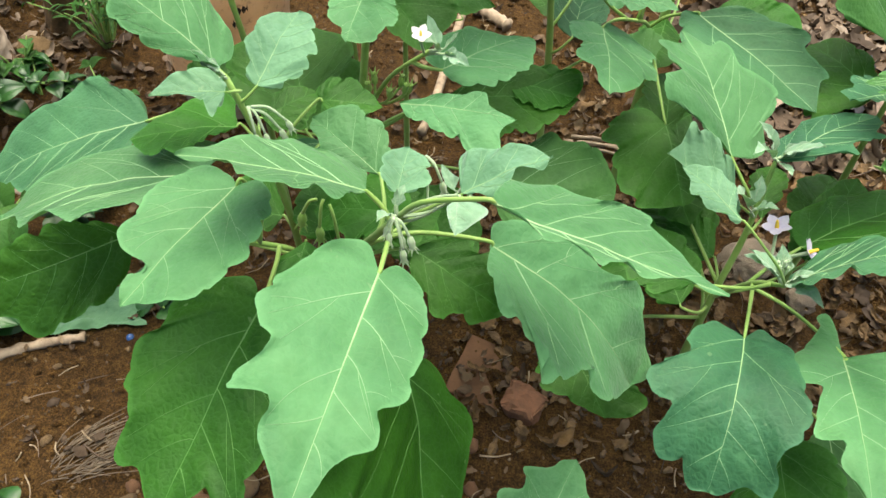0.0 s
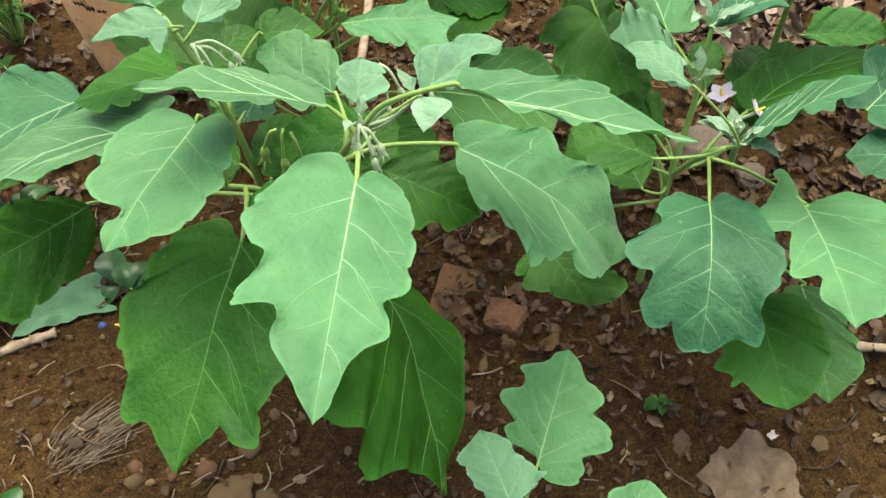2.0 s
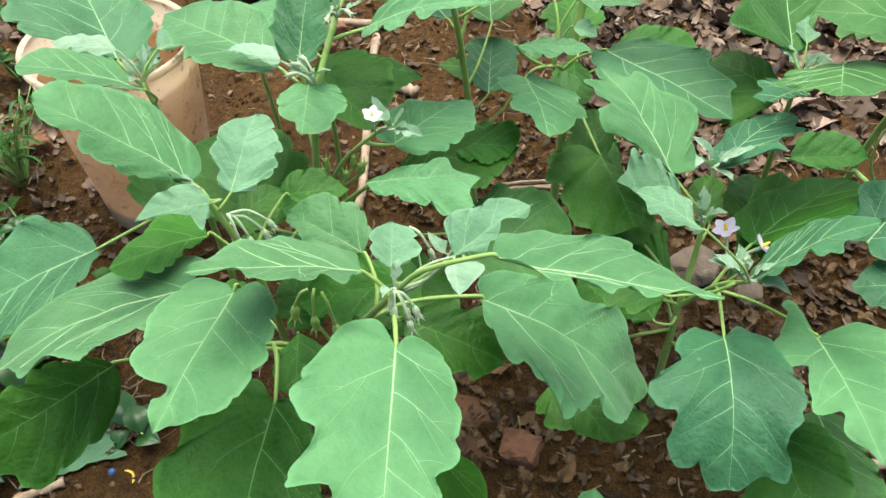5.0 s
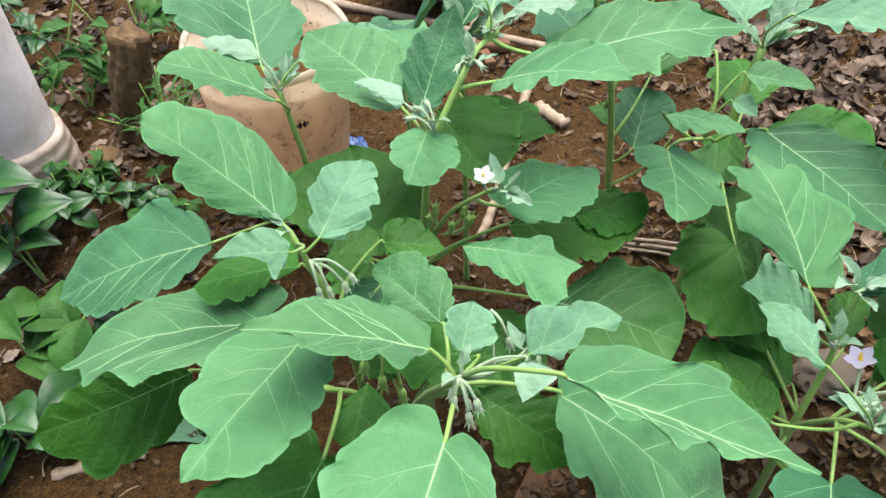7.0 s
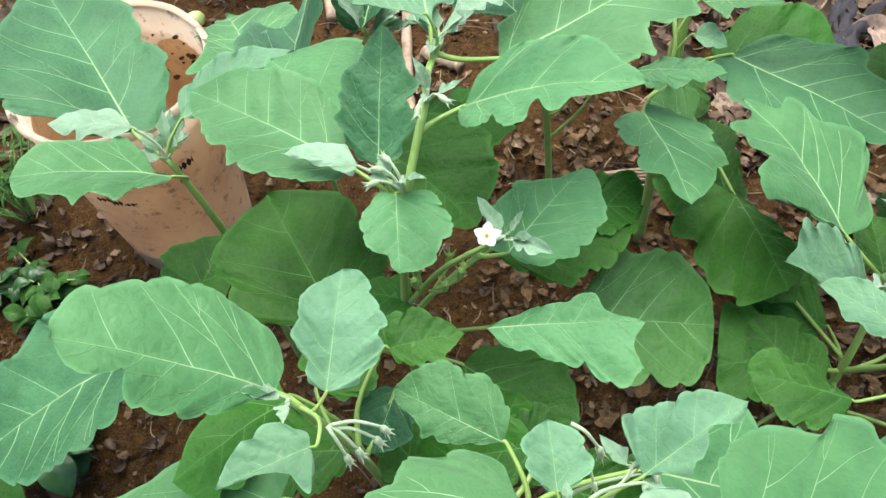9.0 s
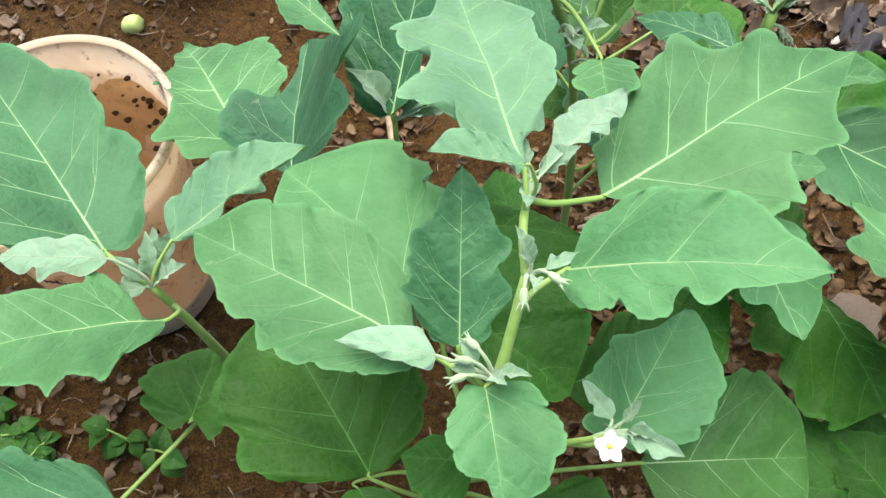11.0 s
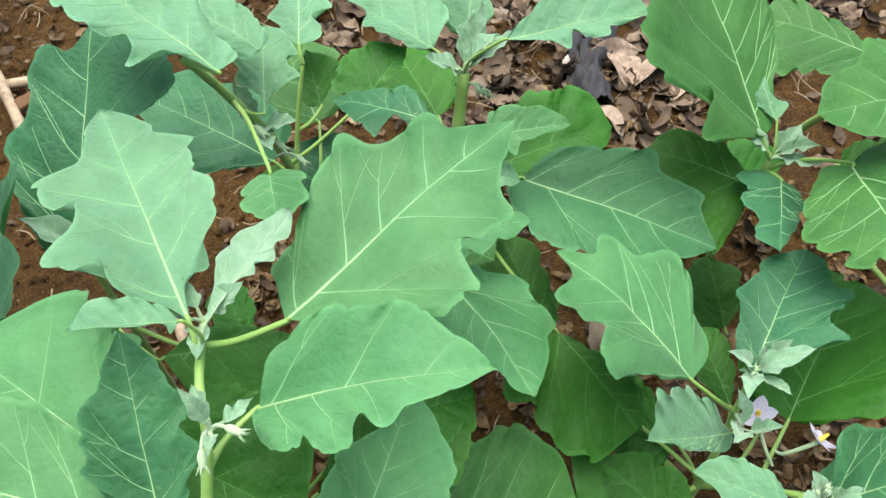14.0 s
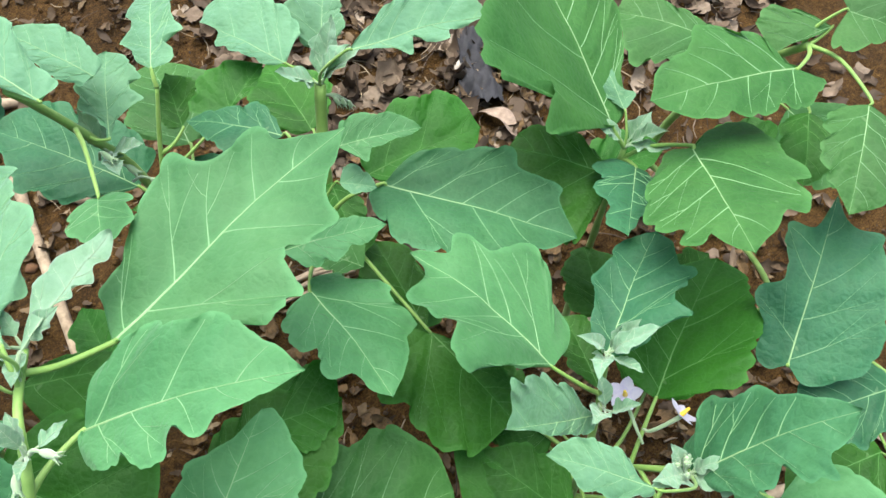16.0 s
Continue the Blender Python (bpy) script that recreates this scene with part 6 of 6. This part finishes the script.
weed((-0.52, 1.02, 0.0), 22, 0.03, 0.011, 0.04, WEED, "low creeping weed on soil", 8, 2.2)
weed((-0.35, 0.62, 0.0), 8, 0.05, 0.02, 0.05, GLOSSY, "low weed with dark green leaves under the plants", 9)
weed((0.274, 0.333, 0.0), 7, 0.018, 0.007, 0.02, WEED, "tiny green seedling on soil", 10)
weed((-0.44, 0.325, 0.0), 9, 0.036, 0.013, 0.04, GLOSSY, "low weed with dark green leaves", 12)
weed((-0.36, 0.85, 0.0), 14, 0.03, 0.011, 0.04, WEED, "low creeping weed on soil", 13, 2.0)
weed((0.44, 0.36, 0.0), 8, 0.022, 0.008, 0.025, WEED, "tiny green seedling on soil", 14)
weed((-0.656, 1.06, 0.0), 22, 0.035, 0.013, 0.07, WEED, "small leafy weed growing through litter", 27, 1.4)
weed((-0.56, 1.04, 0.0), 24, 0.035, 0.013, 0.06, GLOSSY, "small dark weed growing through litter", 28, 1.6)
weed((-0.51, 0.95, 0.0), 22, 0.035, 0.013, 0.05, WEED, "low creeping weed on soil", 29, 1.8)
weed((-0.67, 0.99, 0.0), 18, 0.045, 0.016, 0.08, GLOSSY, "small dark weed growing through litter", 30, 1.3)


weed((-0.78, 1.2, 0.0), 34, 0.04, 0.013, 0.16, WEED, "leafy green weed beside the pipe", 21)
weed((-0.7, 1.5, 0.0), 34, 0.045, 0.014, 0.2, WEED, "leafy green weed on dark litter", 22)
weed((-0.84, 1.42, 0.0), 30, 0.05, 0.016, 0.18, GLOSSY, "leafy dark green weed on dark litter", 23)
weed((-0.56, 1.42, 0.0), 26, 0.035, 0.012, 0.09, WEED, "small leafy weed growing through litter", 24)
weed((-0.62, 1.02, 0.0), 20, 0.03, 0.011, 0.05, GLOSSY, "small dark weed growing through litter", 25, 1.6)
weed((-0.5, 0.78, 0.0), 16, 0.05, 0.018, 0.07, GLOSSY, "low weed with dark green leaves", 26, 1.3)


# ---------------------------------------------------------------- loose litter and crumbs
def straws(n, where, length, mat, label, seed):
    r = random.Random(seed)
    chunks = []
    for k in range(n):
        x, y = where(r)
        g, s = r.uniform(0, 2 * math.pi), length * r.uniform(0.35, 1.3)
        a = np.array((x, y, ground_height(x, y) + r.uniform(0.002, 0.012)))
        d = np.array((math.cos(g), math.sin(g), r.uniform(-0.12, 0.2))) * s
        bend = np.array((-d[1], d[0], 0)) * r.uniform(-0.2, 0.2)
        w = r.uniform(0.0004, 0.0014)
        chunks.append(tube_data([a, a + 0.5 * d + bend, a + d], w, 0.6 * w, 5, 4))
    return tagged(mesh_object("straw", *join_data(chunks), mat), label, "litter", kind="stuff")


def litter(name, n, where, size, mat, label, seed):
    r = random.Random(seed)
    chunks = []
    for k in range(n):
        x, y = where(r)
        s = size * r.uniform(0.5, 1.3)
        c = r.uniform(-1.2, 1.8)
        tw = r.uniform(-0.6, 0.6)
        m = pose(x, y, ground_height(x, y) + 0.004 + r.uniform(0, 0.008), r.uniform(-28, 28), r.uniform(-28, 28), r.uniform(0, 360))
        v, f = [], []
        wd = r.uniform(0.16, 0.42)
        off = r.uniform(0, 50)
        for i in range(9):
            t = i / 8
            w = wd * math.sin(math.pi * (0.03 + 0.94 * t)) ** 0.8 * (1 + 0.8 * noise.noise((t * 6, off, 0)))
            for j in (-1, -0.5, 0, 0.5, 1):
                z = 0.3 * c * (t - 0.5) ** 2 * 4 + 0.45 * j * j * w * c + tw * j * w * (t - 0.5) * 2 + 0.16 * noise.noise((t * 4 + off, j * 1.7, off)) + 0.07 * noise.noise((t * 11 + off, j * 4, off))
                v.append(m @ Vector(((t - 0.5) * s, j * w * s * (1 - 0.25 * abs(c) * abs(j)), s * z)))
        for i in range(8):
            for j in range(4):
                f.append((i * 5 + j, i * 5 + j + 1, i * 5 + j + 6, i * 5 + j + 5))
        chunks.append((v, f))
    return tagged(mesh_object(name, *join_data(chunks), mat), label, "litter", kind="stuff")


def box_in(x0, x1, y0, y1):
    return lambda r: (r.uniform(x0, x1), r.uniform(y0, y1))


litter("dry_leaves", 1250, box_in(0.42, 1.35, 0.88, 1.5), 0.048, DRY, "thick layer of dry brown leaves", 1)
litter("dry_leaves", 160, box_in(0.5, 1.2, 0.3, 0.9), 0.035, DRY, "scattered dry brown leaves on soil", 2)
litter("dry_leaves", 260, box_in(-1.1, -0.5, 1.0, 1.75), 0.04, DRY, "thick layer of dry brown leaves", 3)
litter("dry_leaves", 620, box_in(-0.05, 0.7, 0.1, 0.62), 0.013, SCRAP, "scattered dry brown leaves on soil", 4)
litter("dry_leaves", 360, box_in(-0.5, 0.05, 0.2, 1.0), 0.014, SCRAP, "scattered dry leaf scraps on soil", 5)
litter("wood_chips", 700, box_in(-0.05, 0.75, 0.95, 1.75), 0.024, SCRAP, "scattered wood chips and leaf scraps on soil", 6)
litter("dry_leaves", 420, box_in(-0.5, 0.45, 0.6, 1.1), 0.017, SCRAP, "scattered dry leaf scraps between the plants", 7)
litter("dry_leaves", 160, box_in(-0.55, 0.1, 1.2, 1.8), 0.016, SCRAP, "scattered dry leaf scraps on soil", 8)


litter("dry_leaves", 130, box_in(0.12, 0.8, 0.08, 0.48), 0.024, SCRAP, "scattered dry brown leaf scraps on soil", 10)
litter("bark_chips", 620, box_in(0.05, 0.8, 0.42, 1.05), 0.028, WOOD, "dark bark chips and rotting leaf scraps on soil", 12)
litter("dry_leaves", 380, box_in(0.05, 0.8, 0.42, 1.0), 0.02, SCRAP, "scattered dry leaf scraps between the plants", 13)
straws(420, box_in(0.35, 1.2, 0.85, 1.5), 0.05, HAY, "pale straw and leaf stalks among dry leaves", 31)
straws(500, box_in(-0.9, 0.3, 0.2, 1.7), 0.03, HAY, "short bits of straw scattered on soil", 32)
straws(500, box_in(-0.9, 1.0, 0.2, 1.7), 0.05, DRY, "thin dark twigs scattered on soil", 33)
litter("dry_leaves", 900, box_in(-1.1, -0.35, 0.7, 1.8), 0.026, DRY, "scattered dry leaf scraps around the weeds", 9)


def crumbs(n, where, lo, hi, seed, mat):
    r = random.Random(seed)
    shape = [rock_data(k, 0.7, 1) for k in range(5)]
    chunks = []
    for k in range(n):
        x, y = where(r)
        s = lo * (hi / lo) ** (r.random() ** 2.2)
        m = pose(x, y, ground_height(x, y) + 0.2 * s, r.uniform(0, 360), r.uniform(0, 360), r.uniform(0, 360)) @ Matrix.Diagonal((s, s, s, 1))
        v, f = shape[k % 5]
        chunks.append(([m @ Vector(q) for q in v], f))
    return chunks


tagged(mesh_object("soil_crumbs", *join_data(crumbs(13000, box_in(-0.75, 0.8, 0.1, 1.7), 0.0011, 0.007, 3, SOIL)), SOIL), "crumbs and clods of red soil", "soil", kind="stuff")
tagged(mesh_object("gravel", *join_data(crumbs(700, box_in(-0.75, 0.9, 0.1, 1.7), 0.002, 0.007, 5, STONE)), STONE), "fine brownish gravel on soil", "gravel", kind="stuff")
tagged(mesh_object("debris", *join_data(crumbs(9000, box_in(-0.9, 1.0, 0.1, 1.75), 0.001, 0.004, 7, SCRAP)), SCRAP), "fine brown and tan plant debris on soil", "debris", kind="stuff")
